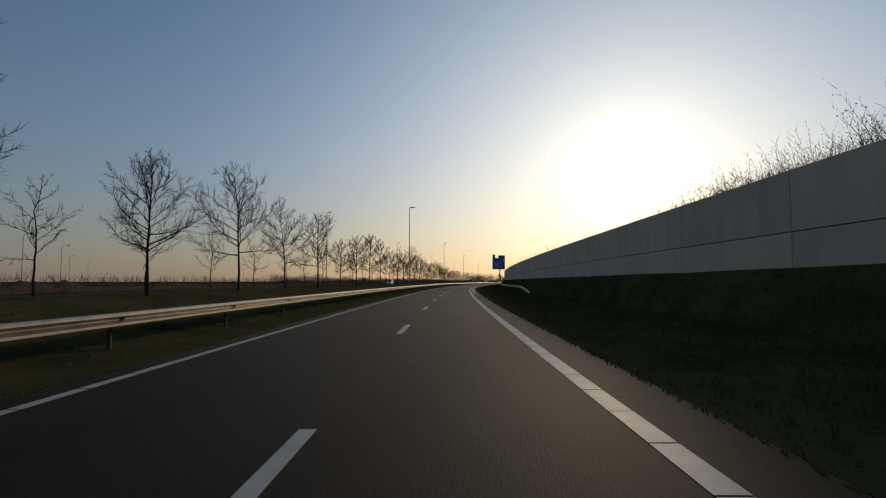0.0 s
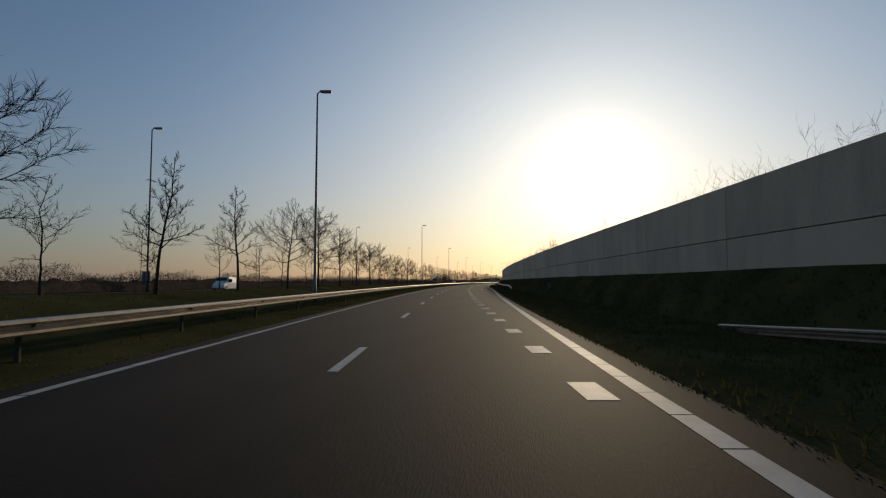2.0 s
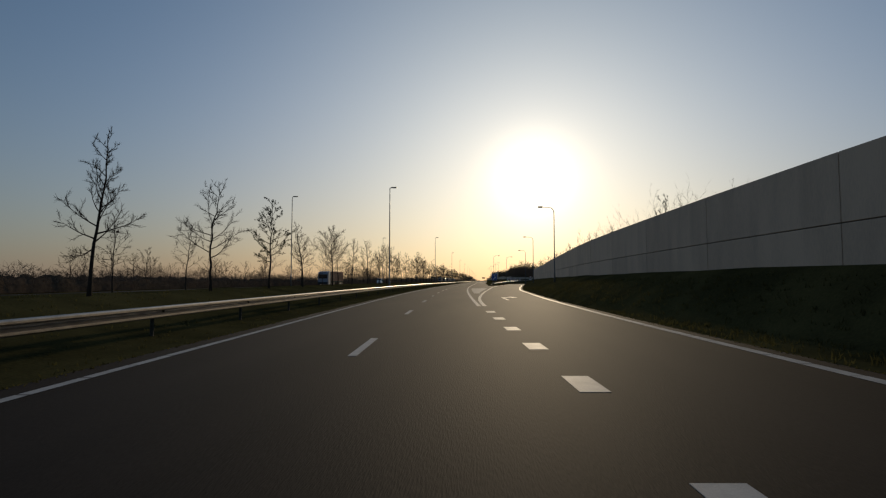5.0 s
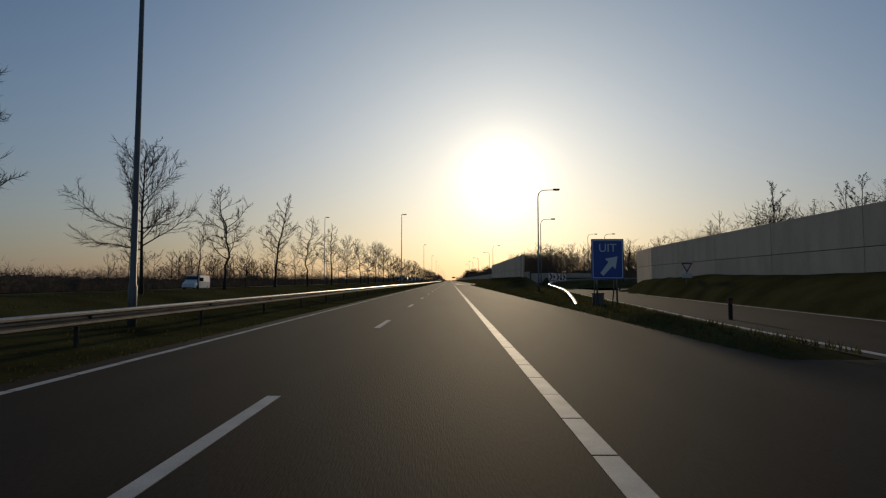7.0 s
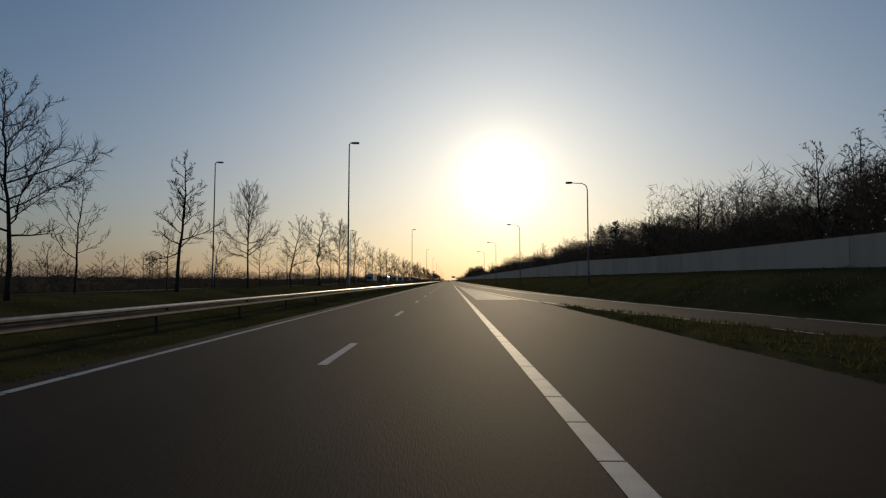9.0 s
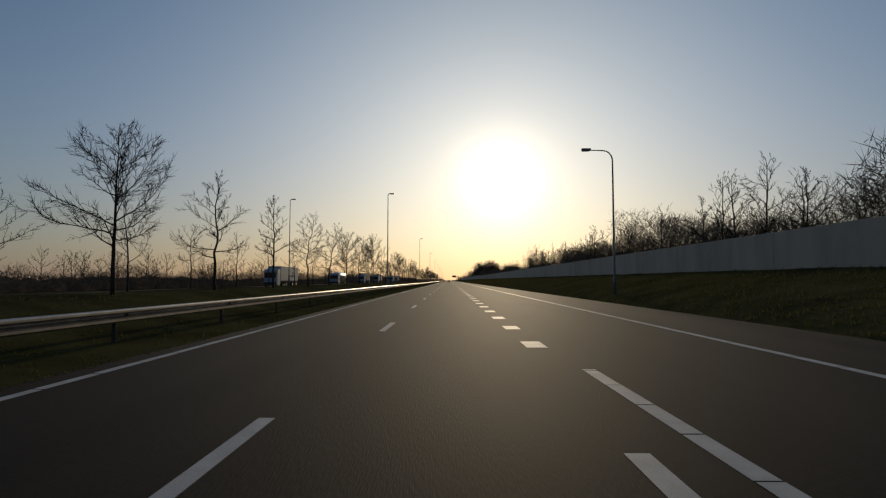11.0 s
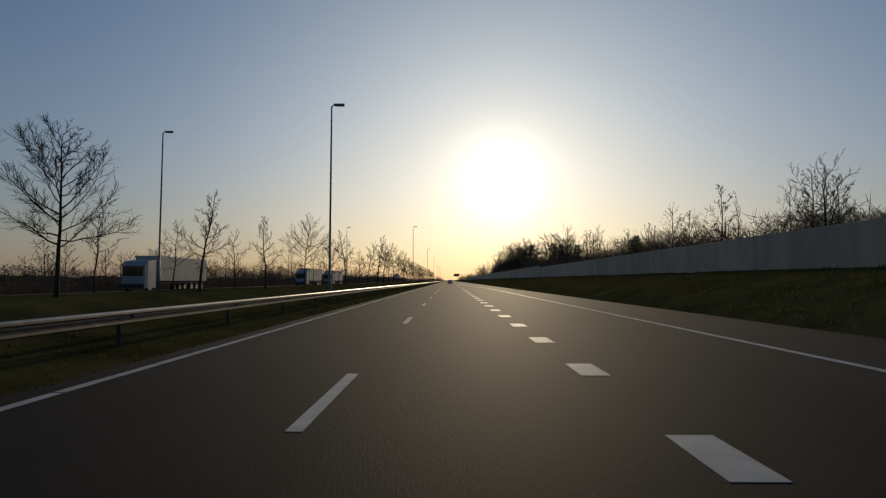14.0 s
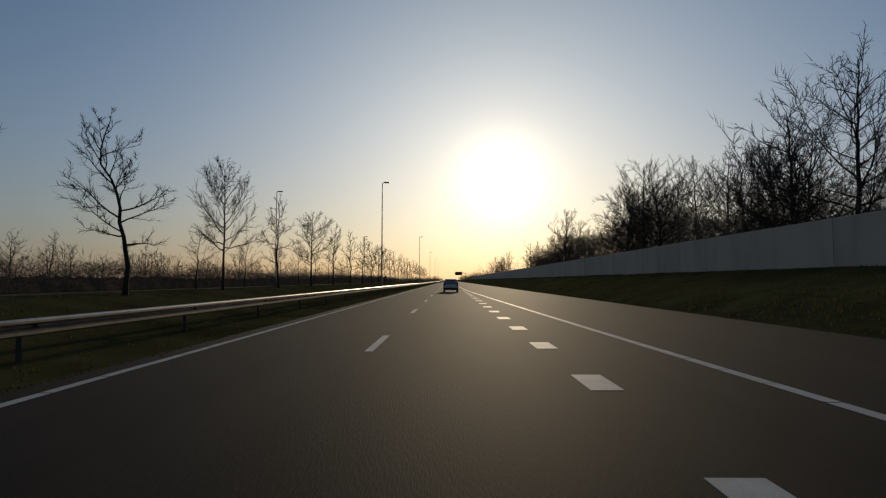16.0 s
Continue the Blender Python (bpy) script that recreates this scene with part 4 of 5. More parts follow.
def lamp_double():
    top = empty("street_lamp", "grey street lamp with two curved arms beside the crossing road", "street lamp", "double lamps at the crossing road")
    V, Fc = [], []
    tube(V, Fc, [(0, 0, -0.3), (0, 0, 1.2), (0, 0, 1.25), (0, 0, 8.9)], [0.1, 0.1, 0.075, 0.05], 10)
    part_py("pole", V, Fc, M_POLE, top, smooth=True)
    for side in (-1, 1):
        V, Fc = [], []
        tube(V, Fc, [(0, 0, 8.8), (side * 0.2, 0, 9.1), (side * 0.6, 0, 9.28), (side * 1.3, 0, 9.42)], [0.045, 0.04, 0.035, 0.03], 8)
        part_py("arm", V, Fc, M_POLE, top, smooth=True)
        bm = bmesh.new()
        box(bm, side * 1.55, 0, 9.48, 0.6, 0.3, 0.15, 0.05)
        head = part("lamp_head", bm, M_POLE, top)
        bm = bmesh.new()
        box(bm, side * 1.58, 0, 9.395, 0.4, 0.2, 0.03, 0.01)
        part("lens", bm, M_LENS, head, "clear glass lens")
    return top


twin = lamp_double()
for s, d in ((567.6, 51.4), (584, 72.9)):
    put(twin, spot(s, d, max(1.6, ground_z(s, d)) - 0.05, 0, 1.0))

# ---- hedge and far woods ----


def brush(seed, s0, s1, dlo, dhi, zbase, hlo, hhi, count, r, label, name):
    """A belt of bare twiggy growth: many thin leaning stems with side twigs, as one uncountable mass."""
    rng = random.Random(seed)
    V, Fc = [], []
    for i in range(count):
        s, d = rng.uniform(s0, s1), rng.uniform(dlo, dhi)
        n = 0.5 + 0.5 * noise.noise((s * 0.045, d * 0.03, seed * 1.7)) + 0.35 * noise.noise((s * 0.2, d * 0.1, seed * 0.7))
        h = (hlo + (hhi - hlo) * min(1.1, max(0.0, n))) * rng.uniform(0.75, 1.05)
        o = P(s, d, zbase)
        a = rng.uniform(0, 6.28)
        b = branch(rng, o, (math.cos(a) * 0.4, math.sin(a) * 0.4, 1), h, 0.03, 2, 0.15)
        tube(V, Fc, b, [r, r * 0.75, 0], 3)
        for k in range(4):
            w, t = along(b, rng.uniform(0.15, 1.0))
            c = branch(rng, w, side_way(rng, t, rng.uniform(0.3, 0.9)), h * rng.uniform(0.18, 0.4), 0.05, 1, 0.1)
            tube(V, Fc, c, [r * 0.65, 0], 3)
    ob = part_py(name, V, Fc, M_TWIG)
    return tagged(ob, label, "hedge" if "hedge" in name else "woods", kind="stuff")


def mound(s0, s1, dc, width, zbase, hlo, hhi, seed, name, label):
    """Dense dark heart of a hedge: a lumpy ridge."""
    V, Fc = [], []
    n = 9
    S = np.arange(s0, s1, 0.9)
    for i, s in enumerate(S):
        hh = hlo + (hhi - hlo) * min(1, max(0, 0.5 + 0.7 * noise.noise((s * 0.06, seed, 0.3)) + 0.5 * noise.noise((s * 0.35, seed, 1.3))))
        for k in range(n):
            a = math.pi * k / (n - 1)
            w = 1 + 0.35 * noise.noise((s * 0.8, k * 0.9, seed))
            p = P(float(s), dc + math.cos(a) * width / 2 * w, zbase - 0.2 + (hh + 0.2) * math.sin(a) ** 0.7 * w)
            V.append((p.x, p.y, p.z))
        if i:
            for k in range(n - 1):
                q = (i - 1) * n + k
                Fc.append((q, q + 1, q + n + 1, q + n))
    tagged(part_py(name, V, Fc, M_HEDGE, smooth=True), label, "hedge", kind="stuff")


mound(-80, 126, -43.6, 2.2, 0.3, 0.25, 1.1, 3.0, "hedge_core", "low dark hedge beside the far carriageway")
mound(125, 1320, -43.6, 2.4, 0.3, 0.9, 1.5, 3.0, "hedge_core", "dense dark heart of the hedge beside the far carriageway")
mound(330, 1500, -52, 5.0, 0.3, 0.9, 1.6, 8.0, "hedge_core", "dense dark shrubs beyond the far carriageway")
brush(3, 300, 1500, -62, -47, 0.3, 1.5, 4.5, 4500, 0.03, "belt of bare shrubs and trees beyond the far carriageway", "far_woods")
brush(4, 1500, 2300, -190, -12, 0.2, 3.0, 9.0, 2600, 0.11, "distant bare woods on the horizon", "far_woods")
brush(5, 1300, 2300, 20, 120, 1.5, 5.0, 12.0, 2600, 0.11, "distant bare woods on the horizon", "far_woods")
brush(6, 0, 1500, -420, -330, 0.2, 3.0, 12.0, 2200, 0.15, "faint line of bare trees across the fields", "far_woods")
brush(7, 505, 600, 30, 70, 1.0, 1.5, 4.0, 2000, 0.02, "bare woods beyond the crossing road", "woods")

def thicket_mass(seed, s0, s1, d, depth, zbase, top, per_metre, size, label, thick=0.03):
    """Dense bare undergrowth: countless short twigs that fill a lumpy band."""
    rng = random.Random(seed)
    V, Fc = [], []
    for i in range(int((s1 - s0) * per_metre)):
        s = rng.uniform(s0, s1)
        lump = 0.72 + 0.5 * noise.noise((s * 0.16, seed, 0.3)) + 0.3 * noise.noise((s * 0.6, seed, 1.3))
        h = top(s) * min(1.25, max(0.3, lump))
        f = rng.random() ** 0.85
        o = P(s, (d(s) if callable(d) else d) + max(-depth / 2, min(depth / 2, rng.gauss(0, depth * 0.3))), zbase + h * f)
        r = size * rng.uniform(0.6, 1.2)
        c = (o + Vector((rng.gauss(0, 0.42), rng.gauss(0, 0.42), 0.1 + rng.random() * 0.6)).normalized() * r)
        tube(V, Fc, [o, c], [thick * (0.5 + 0.5 * rng.random()), 0], 3)
    tagged(part_py("undergrowth", V, Fc, M_TWIG), label, "undergrowth", kind="stuff")


mound(574, 1400, WALL_C_D + 4.5, 3.0, 1.8, 0.6, 1.6, 12.0, "undergrowth_core", "dense dark undergrowth behind the noise wall")
UNDER = knots((573, 4.6), (600, 5.4), (650, 6.0), (700, 5.6), (760, 6.0), (795, 5.4), (802, 3.6))
thicket_mass(8, 573, 690, WALL_C_D + 4.5, 4, 1.8, UNDER, 560, 1.0, "dense bare undergrowth behind the noise wall", 0.03)
thicket_mass(19, 566, 640, 26, 12, 1.5, knots((566, 7.0), (590, 8.2), (640, 7.6)), 330, 1.1, "dense bare undergrowth of tall shrubs behind the noise wall", 0.032)
thicket_mass(18, 690, 800, WALL_C_D + 4.5, 4, 1.8, UNDER, 340, 1.1, "dense bare undergrowth behind the noise wall", 0.03)
thicket_mass(9, 800, 1002, WALL_C_D + 4.5, 4, 1.8, knots((800, 3.4), (815, 3.6), (835, 3.0), (850, 3.0), (870, 4.0), (900, 4.4), (960, 4.8), (985, 3.6), (1002, 4.0)), 300, 1.0, "dense bare undergrowth behind the noise wall", 0.028)
thicket_mass(10, 1002, 1150, WALL_C_D + 5.5, 6, 1.8, knots((1002, 3.4), (1015, 6.0), (1050, 6.2), (1070, 8.0), (1150, 8.0)), 420, 0.95, "dense bare undergrowth of tall shrubs behind the noise wall")
thicket_mass(12, 10, 37, 14.2, 3.0, 1.5, knots((10, 5.9), (20, 5.8), (30, 5.0), (37, 4.2)), 400, 0.6, "bare shrubs behind the noise wall")
thicket_mass(15, 562, 586, 50, 64, 1.4, lambda s: 6.6, 1300, 1.0, "dense bare undergrowth beyond the crossing road", 0.04)


def ridge_across(s, d0, d1, deep, zbase, hlo, hhi, seed, label):
    """Dense dark heart of a thicket that runs away from the road."""
    V, Fc, n = [], [], 9
    D = np.arange(d0, d1, 1.0)
    for i, d in enumerate(D):
        hh = hlo + (hhi - hlo) * min(1, max(0, 0.5 + 0.7 * noise.noise((d * 0.12, seed, 0.3)) + 0.5 * noise.noise((d * 0.45, seed, 1.3))))
        for k in range(n):
            a = math.pi * k / (n - 1)
            w = 1 + 0.3 * noise.noise((d * 0.8, k * 0.9, seed))
            p = P(s + math.cos(a) * deep / 2 * w, float(d), zbase - 0.2 + (hh + 0.2) * math.sin(a) ** 0.7 * w)
            V.append((p.x, p.y, p.z))
        if i:
            for k in range(n - 1):
                q = (i - 1) * n + k
                Fc.append((q, q + n, q + n + 1, q + 1))
    tagged(part_py("undergrowth_core", V, Fc, M_HEDGE, smooth=True), label, "undergrowth", kind="stuff")


ridge_across(577, 24, 100, 9, 1.4, 1.2, 2.6, 21.0, "dense dark undergrowth beyond the crossing road")
thicket_mass(16, -60, 120, -43.7, 2.2, 0.3, lambda s: 1.2, 16, 0.5, "low hedge of bare twigs beside the far carriageway")
thicket_mass(13, 120, 700, -43.7, 3.0, 0.3, lambda s: 2.9, 100, 0.7, "dark hedge of bare twigs beside the far carriageway")
thicket_mass(14, 700, 1250, -43.7, 3.0, 0.3, lambda s: 3.3, 110, 0.75, "dark hedge of bare twigs beside the far carriageway")
thicket_mass(17, 1000, 1500, -53, 12, 0.3, lambda s: 5.0, 70, 1.2, "tall bare scrub beyond the far carriageway", 0.04)
thicket_mass(11, 396, 508, lambda s: WALL_A(s) + 5.5, 6, 1.5, knots((400, 3.0), (420, 4.2), (440, 4.4), (510, 4.6)), 210, 0.8, "bare undergrowth behind the noise wall beside the exit")


def tufts(seed, count, s0, s1, dlo, dhi, hlo, hhi, label):
    """Loose grass tufts as one uncountable mass."""
    rng = random.Random(seed)
    V, Fc = [], []
    while len(Fc) < count * 4:
        s, d = rng.uniform(s0, s1), rng.uniform(dlo, dhi)
        z = ground_z(s, d)
        if -5.4 < d and z < -0.04:
            continue
        for _ in range(4):
            o = P(s, d + rng.gauss(0, 0.07), z - 0.02) + Vector((0, rng.gauss(0, 0.07), 0))
            a = rng.uniform(0, 6.28)
            w = Vector((math.cos(a), math.sin(a), 0)) * 0.02
            h = rng.uniform(hlo, hhi)
            n = len(V)
            tip = o + Vector((rng.gauss(0, h * 0.35), rng.gauss(0, h * 0.35), h))
            for p in (o - w, o + w, tip):
                V.append((p.x, p.y, p.z))
            Fc.append((n, n + 1, n + 2))
    tagged(part_py("grass_tufts", V, Fc, M_BLADE), label, "grass", kind="stuff")


tufts(21, 30000, -5, 1080, 2.5, 10.2, 0.05, 0.17, "rough grass on the bank below the noise wall")
tufts(22, 28000, 560, 1080, 10, 17, 0.05, 0.18, "rough grass on the bank below the noise wall")
tufts(23, 26000, -5, 1080, -12.5, -5.5, 0.04, 0.1, "rough grass on the median round the guard rail")


def verge(seed, s0, s1, edge, label):
    """Ragged grass that creeps over the pavement's edge."""
    rng = random.Random(seed)
    V, Fc = [], []
    s = s0
    while s < s1:
        creep = 0.045 + 0.06 * noise.noise((s * 0.35, seed, 0.0))
        for _ in range(3):
            o = P(s + rng.uniform(-0.1, 0.1), edge(s) - abs(rng.gauss(0, 1)) * creep * (1 if edge(s) > 0 else -1), -0.01)
            a, h = rng.uniform(0, 6.28), rng.uniform(0.015, 0.06)
            w = Vector((math.cos(a), math.sin(a), 0)) * 0.022
            tip = o + Vector((rng.gauss(0, h * 0.5), rng.gauss(0, h * 0.5), h))
            n = len(V)
            for p in (o - w, o + w, tip):
                V.append((p.x, p.y, p.z))
            Fc.append((n, n + 1, n + 2))
        s += 0.16
    tagged(part_py("verge_grass", V, Fc, M_BLADE), label, "grass", kind="stuff")


verge(31, -4, 1070, lambda s: -5.35, "ragged grass edge along the road on the median side")
verge(32, -4, 430, PAVE_A, "ragged grass edge along the road below the noise wall")
verge(33, 453, 604, lambda s: SHOULDER, "ragged grass edge along the hard shoulder")
verge(34, 607, 1070, PAVE_C, "ragged grass edge along the road below the noise wall")

# ---- signs ----


def tube_part(name, pts, radii, m, parent, sides=8):
    V, Fc = [], []
    tube(V, Fc, pts, radii, sides)
    return part_py(name, V, Fc, m, parent, smooth=True)


def plate(name, outline, y, thick, m, parent, label=""):
    """A flat plate of the given outline (x, z), facing the traffic (-y)."""
    bm = bmesh.new()
    f = bm.faces.new([bm.verts.new((x, y, z)) for x, z in outline])
    r = bmesh.ops.extrude_face_region(bm, geom=[f])
    bmesh.ops.translate(bm, vec=(0, thick, 0), verts=[v for v in r["geom"] if isinstance(v, bmesh.types.BMVert)])
    bmesh.ops.recalc_face_normals(bm, faces=bm.faces)
    return part(name, bm, m, parent, label)


def rect(x0, z0, x1, z1):
    return [(x0, z0), (x1, z0), (x1, z1), (x0, z1)]


def lettering(text, size, m, parent, align="CENTER"):
    cu = bpy.data.curves.new("lettering", "FONT")
    cu.body, cu.size, cu.align_x, cu.extrude = text, size * U, align, 0.003
    tmp = bpy.data.objects.new("lettering", cu)
    me = bpy.data.meshes.new_from_object(tmp)
    bpy.data.objects.remove(tmp)
    me.materials.clear()
    me.materials.append(m)
    ob = new("lettering", me)
    ob.parent = parent
    return ob


def direction_sign(s, d):
    top = empty("direction_sign", "large blue direction sign with a notched top edge on a post", "road sign")
    w = 1.55
    plate("panel", [(-w, 0), (w, 0), (w, 3.5), (-0.1, 3.5), (-0.1, 2.85), (-0.85, 2.85), (-0.85, 3.7), (-w, 3.7)], 0, 0.05, M_BLUE, top)
    plate("border", rect(-w + 0.08, 0.07, w - 0.08, 0.1), -0.006, 0.004, M_WHITE, top)
    for k, word in enumerate(("Vinkel", "Geffen", "Nuland")):
        t = lettering(word, 0.6, M_DIM, top, "LEFT")
        t.matrix_basis = Matrix.Translation((-1.15 * U, -0.006 * U, (0.28 + 0.58 * k) * U)) @ Matrix.Rotation(radians(90), 4, "X")
    plate("tab_face", rect(-w + 0.04, 2.9, -0.89, 3.66), -0.006, 0.004, M_TARP, top, "grey route plate")
    plate("tab_face", rect(-0.06, 2.9, w - 0.04, 3.46), -0.006, 0.004, M_SLATE, top, "dull blue exit plate")
    plate("border", rect(-w + 0.08, 2.72, w - 0.08, 2.75), -0.006, 0.004, M_WHITE, top)
    arrow = [(0.9, 1.9), (1.05, 1.8), (1.32, 2.25), (1.42, 2.15), (1.45, 2.55), (1.08, 2.4), (1.2, 2.33)]
    plate("arrow", arrow, -0.006, 0.004, M_DIM, top)
    tube_part("post", [(0.25, 0.12, -4.6), (0.25, 0.12, 2.8)], [0.13, 0.13], M_POLE, top, 10)
    tube_part("bracket", [(-1.3, 0.08, 0.8), (1.3, 0.08, 0.8)], [0.03, 0.03], M_STEEL, top)
    tube_part("bracket", [(-1.3, 0.08, 2.5), (1.3, 0.08, 2.5)], [0.03, 0.03], M_STEEL, top)
    top.matrix_basis = spot(s, d, 3.86, -3, 0.84)


direction_sign(114.1, 7.2)


def exit_sign(s, d):
    top = empty("exit_sign", "blue exit sign with white lettering and arrow on two leaning legs", "road sign")
    bm = bmesh.new()
    box(bm, 0, 0, 0.9, 1.4, 0.05, 1.75, 0.02)
    part("panel", bm, M_BLUE, top)
    for k, r in enumerate((rect(-0.65, 0.08, 0.65, 0.11), rect(-0.65, 1.69, 0.65, 1.72), rect(-0.65, 0.11, -0.62, 1.69), rect(0.62, 0.11, 0.65, 1.69))):
        plate("border", r, -0.032, 0.004, M_WHITE, top)
    t = lettering("UIT", 0.5, M_WHITE, top)
    t.matrix_basis = Matrix.Translation((0, -0.032 * U, 1.22 * U)) @ Matrix.Rotation(radians(90), 4, "X")
    plate("arrow", [(-0.32, 0.3), (-0.2, 0.18), (0.2, 0.6), (0.33, 0.47), (0.42, 1.02), (-0.12, 0.92), (0.03, 0.78)], -0.032, 0.004, M_WHITE, top)
    for x in (-0.45, 0.4):
        tube_part("leg", [(x, 0.05, -1.6), (x, 0.05, 1.6)], [0.04, 0.04], M_STEEL, top)
        tube_part("brace", [(x, 0.9, -1.6), (x, 0.08, 0.9)], [0.03, 0.03], M_STEEL, top)
    top.matrix_basis = spot(s, d, 1.36, 0, 1.08)


exit_sign(468.0, 7.9)


def round_sign(s, d, z):
    top = empty("round_sign", "round red-rimmed traffic sign on a grey post", "road sign", "truck signs on both sides")
    n = 28
    disc = lambda r: [(r * math.cos(2 * math.pi * k / n), r * math.sin(2 * math.pi * k / n)) for k in range(n)]
    plate("rim", disc(0.43), 0, 0.03, M_RED, top)
    plate("face", disc(0.33), -0.006, 0.005, M_WHITE, top)
    plate("symbol", [(-0.2, -0.1), (-0.02, -0.1), (-0.02, 0.12), (-0.2, 0.12)], -0.011, 0.004, M_RED, top)
    plate("symbol", [(0.04, -0.1), (0.22, -0.1), (0.22, 0.02), (0.14, 0.1), (0.04, 0.1)], -0.011, 0.004, M_DARK, top)
    tube_part("post", [(0, 0.06, -z - 0.1), (0, 0.06, 0.35)], [0.035, 0.035], M_POLE, top)
    top.matrix_basis = spot(s, d, z, 0)


round_sign(972.7, 10.3, 2.25)
round_sign(972.7, -8.6, 2.05)


def yield_sign(s, d):
    top = empty("yield_sign", "white triangular give-way sign with red rim and a plate below", "road sign")
    plate("rim", [(-0.45, 0.78), (0, 0), (0.45, 0.78)], 0, 0.03, M_RED, top)
    plate("face", [(-0.3, 0.69), (0, 0.17), (0.3, 0.69)], -0.006, 0.005, M_WHITE, top)
    plate("sub_plate", rect(-0.4, -0.4, 0.4, -0.08), 0, 0.03, M_WHITE, top)
    tube_part("post", [(0, 0.06, -1.9), (0, 0.06, 0.7)], [0.035, 0.035], M_POLE, top)
    top.matrix_basis = spot(s, d, 1.95, 0)


yield_sign(486, 19.4)


def chevron_panel(s, d, z):
    top = empty("chevron_panel", "upright white board with one red chevron on a short post", "road sign", "chevron boards at the crossing")
    plate("panel", rect(-0.33, 0, 0.33, 1.02), 0, 0.04, M_WHITE, top)
    plate("chevron", [(-0.28, 0.06), (-0.02, 0.06), (0.27, 0.51), (-0.02, 0.96), (-0.28, 0.96), (0.01, 0.51)], -0.006, 0.005, M_RED, top)
    for x in (-0.2, 0.2):
        tube_part("post", [(x, 0.07, -z - 0.1), (x, 0.07, 0.9)], [0.03, 0.03], M_POLE, top)
    top.matrix_basis = spot(s, d, z, 0, 0.95)


for s, d in ((514.5, 13.9), (520, 15.3), (525.5, 17.0), (532.5, 19.4)):
    chevron_panel(s, d, 1.35)


def marker_post(s, d):
    top = empty("marker_post", "dark plastic roadside marker post with a reflector", "marker post", "marker posts beside the exit")
    bm = bmesh.new()
    box(bm, 0, 0, 0.36, 0.12, 0.1, 0.78, 0.03)
    part("body", bm, M_DARK, top)
    bm = bmesh.new()
    box(bm, 0, -0.052, 0.6, 0.06, 0.01, 0.14)
    part("reflector", bm, M_RED, top)
    top.matrix_basis = spot(s, d, max(0, ground_z(s, d)), 0)


marker_post(461.5, 10.2)


def cabinet(s, d, w, h):
    top = empty("roadside_cabinet", "small dark roadside utility cabinet in the grass", "cabinet", "utility cabinets")
    bm = bmesh.new()
    box(bm, 0, 0, h / 2, w, w * 0.6, h, 0.02)
    part("body", bm, M_GREYBOX, top)
    bm = bmesh.new()
    box(bm, 0, 0, h + 0.02, w + 0.06, w * 0.6 + 0.06, 0.05, 0.015)
    part("lid", bm, M_GREYBOX, top)
    bm = bmesh.new()
    box(bm, 0, -w * 0.3 - 0.005, h / 2, w * 0.85, 0.012, h * 0.8, 0.004)
    part("door", bm, M_GREYBOX, top)
    top.matrix_basis = spot(s, d, max(0.0, ground_z(s, d) - 0.03), 0)


cabinet(469.0, 7.7, 0.5, 0.55)
cabinet(574, 11.3, 0.35, 0.6)
cabinet(177, 9.3, 0.4, 0.5)


def board_from_behind(s, d):
    top = empty("road_sign", "grey back of an upright road sign on two legs", "road sign")
    bm = bmesh.new()
    box(bm, 0, 0, 1.75, 1.05, 0.04, 1.8, 0.02)
    part("panel", bm, M_GREYBOX, top)
    for z in (1.2, 2.25):
        bm = bmesh.new()
        box(bm, 0, -0.05, z, 0.95, 0.06, 0.06, 0.01)
        part("stiffener", bm, M_POLE, top)
    for x in (-0.3, 0.3):
        tube_part("leg", [(x, -0.06, -0.1), (x, -0.06, 2.5)], [0.045, 0.045], M_POLE, top)
    top.matrix_basis = spot(s, d, ground_z(s, d), 8)


board_from_behind(197, -41.4)

# ---- vehicles ----


def wheel(parent, x, y, r, w):
    ob = empty_part("wheel", parent)
    V, Fc = [], []
    tube(V, Fc, [(x - w / 2, y, r), (x - w / 2 + 0.02, y, r), (x + w / 2 - 0.02, y, r), (x + w / 2, y, r)], [r * 0.93, r, r, r * 0.93], 20)
    part_py("tyre", V, Fc, M_RUBBER, ob, smooth=False)
    V, Fc = [], []
    tube(V, Fc, [(x - w / 2 - 0.006, y, r), (x + w / 2 + 0.006, y, r)], [r * 0.6, r * 0.6], 16)
    part_py("rim", V, Fc, M_STEEL, ob)


def empty_part(name, parent):
    e = new(name)
    e.parent = parent
    return e


def loft(sections):
    """A body from closed cross-sections [(y, [(x, z), ...]), ...]."""
    bm = bmesh.new()
    prev = None
    for y, pts in sections:
        row = [bm.verts.new((x, y, z)) for x, z in pts]
        if prev:
            n = len(row)
            for k in range(n):
                bm.faces.new((prev[k], prev[(k + 1) % n], row[(k + 1) % n], row[k]))
        else:
            bm.faces.new(row[::-1])
        prev = row
    bm.faces.new(prev)
    bmesh.ops.recalc_face_normals(bm, faces=bm.faces)
    return bm


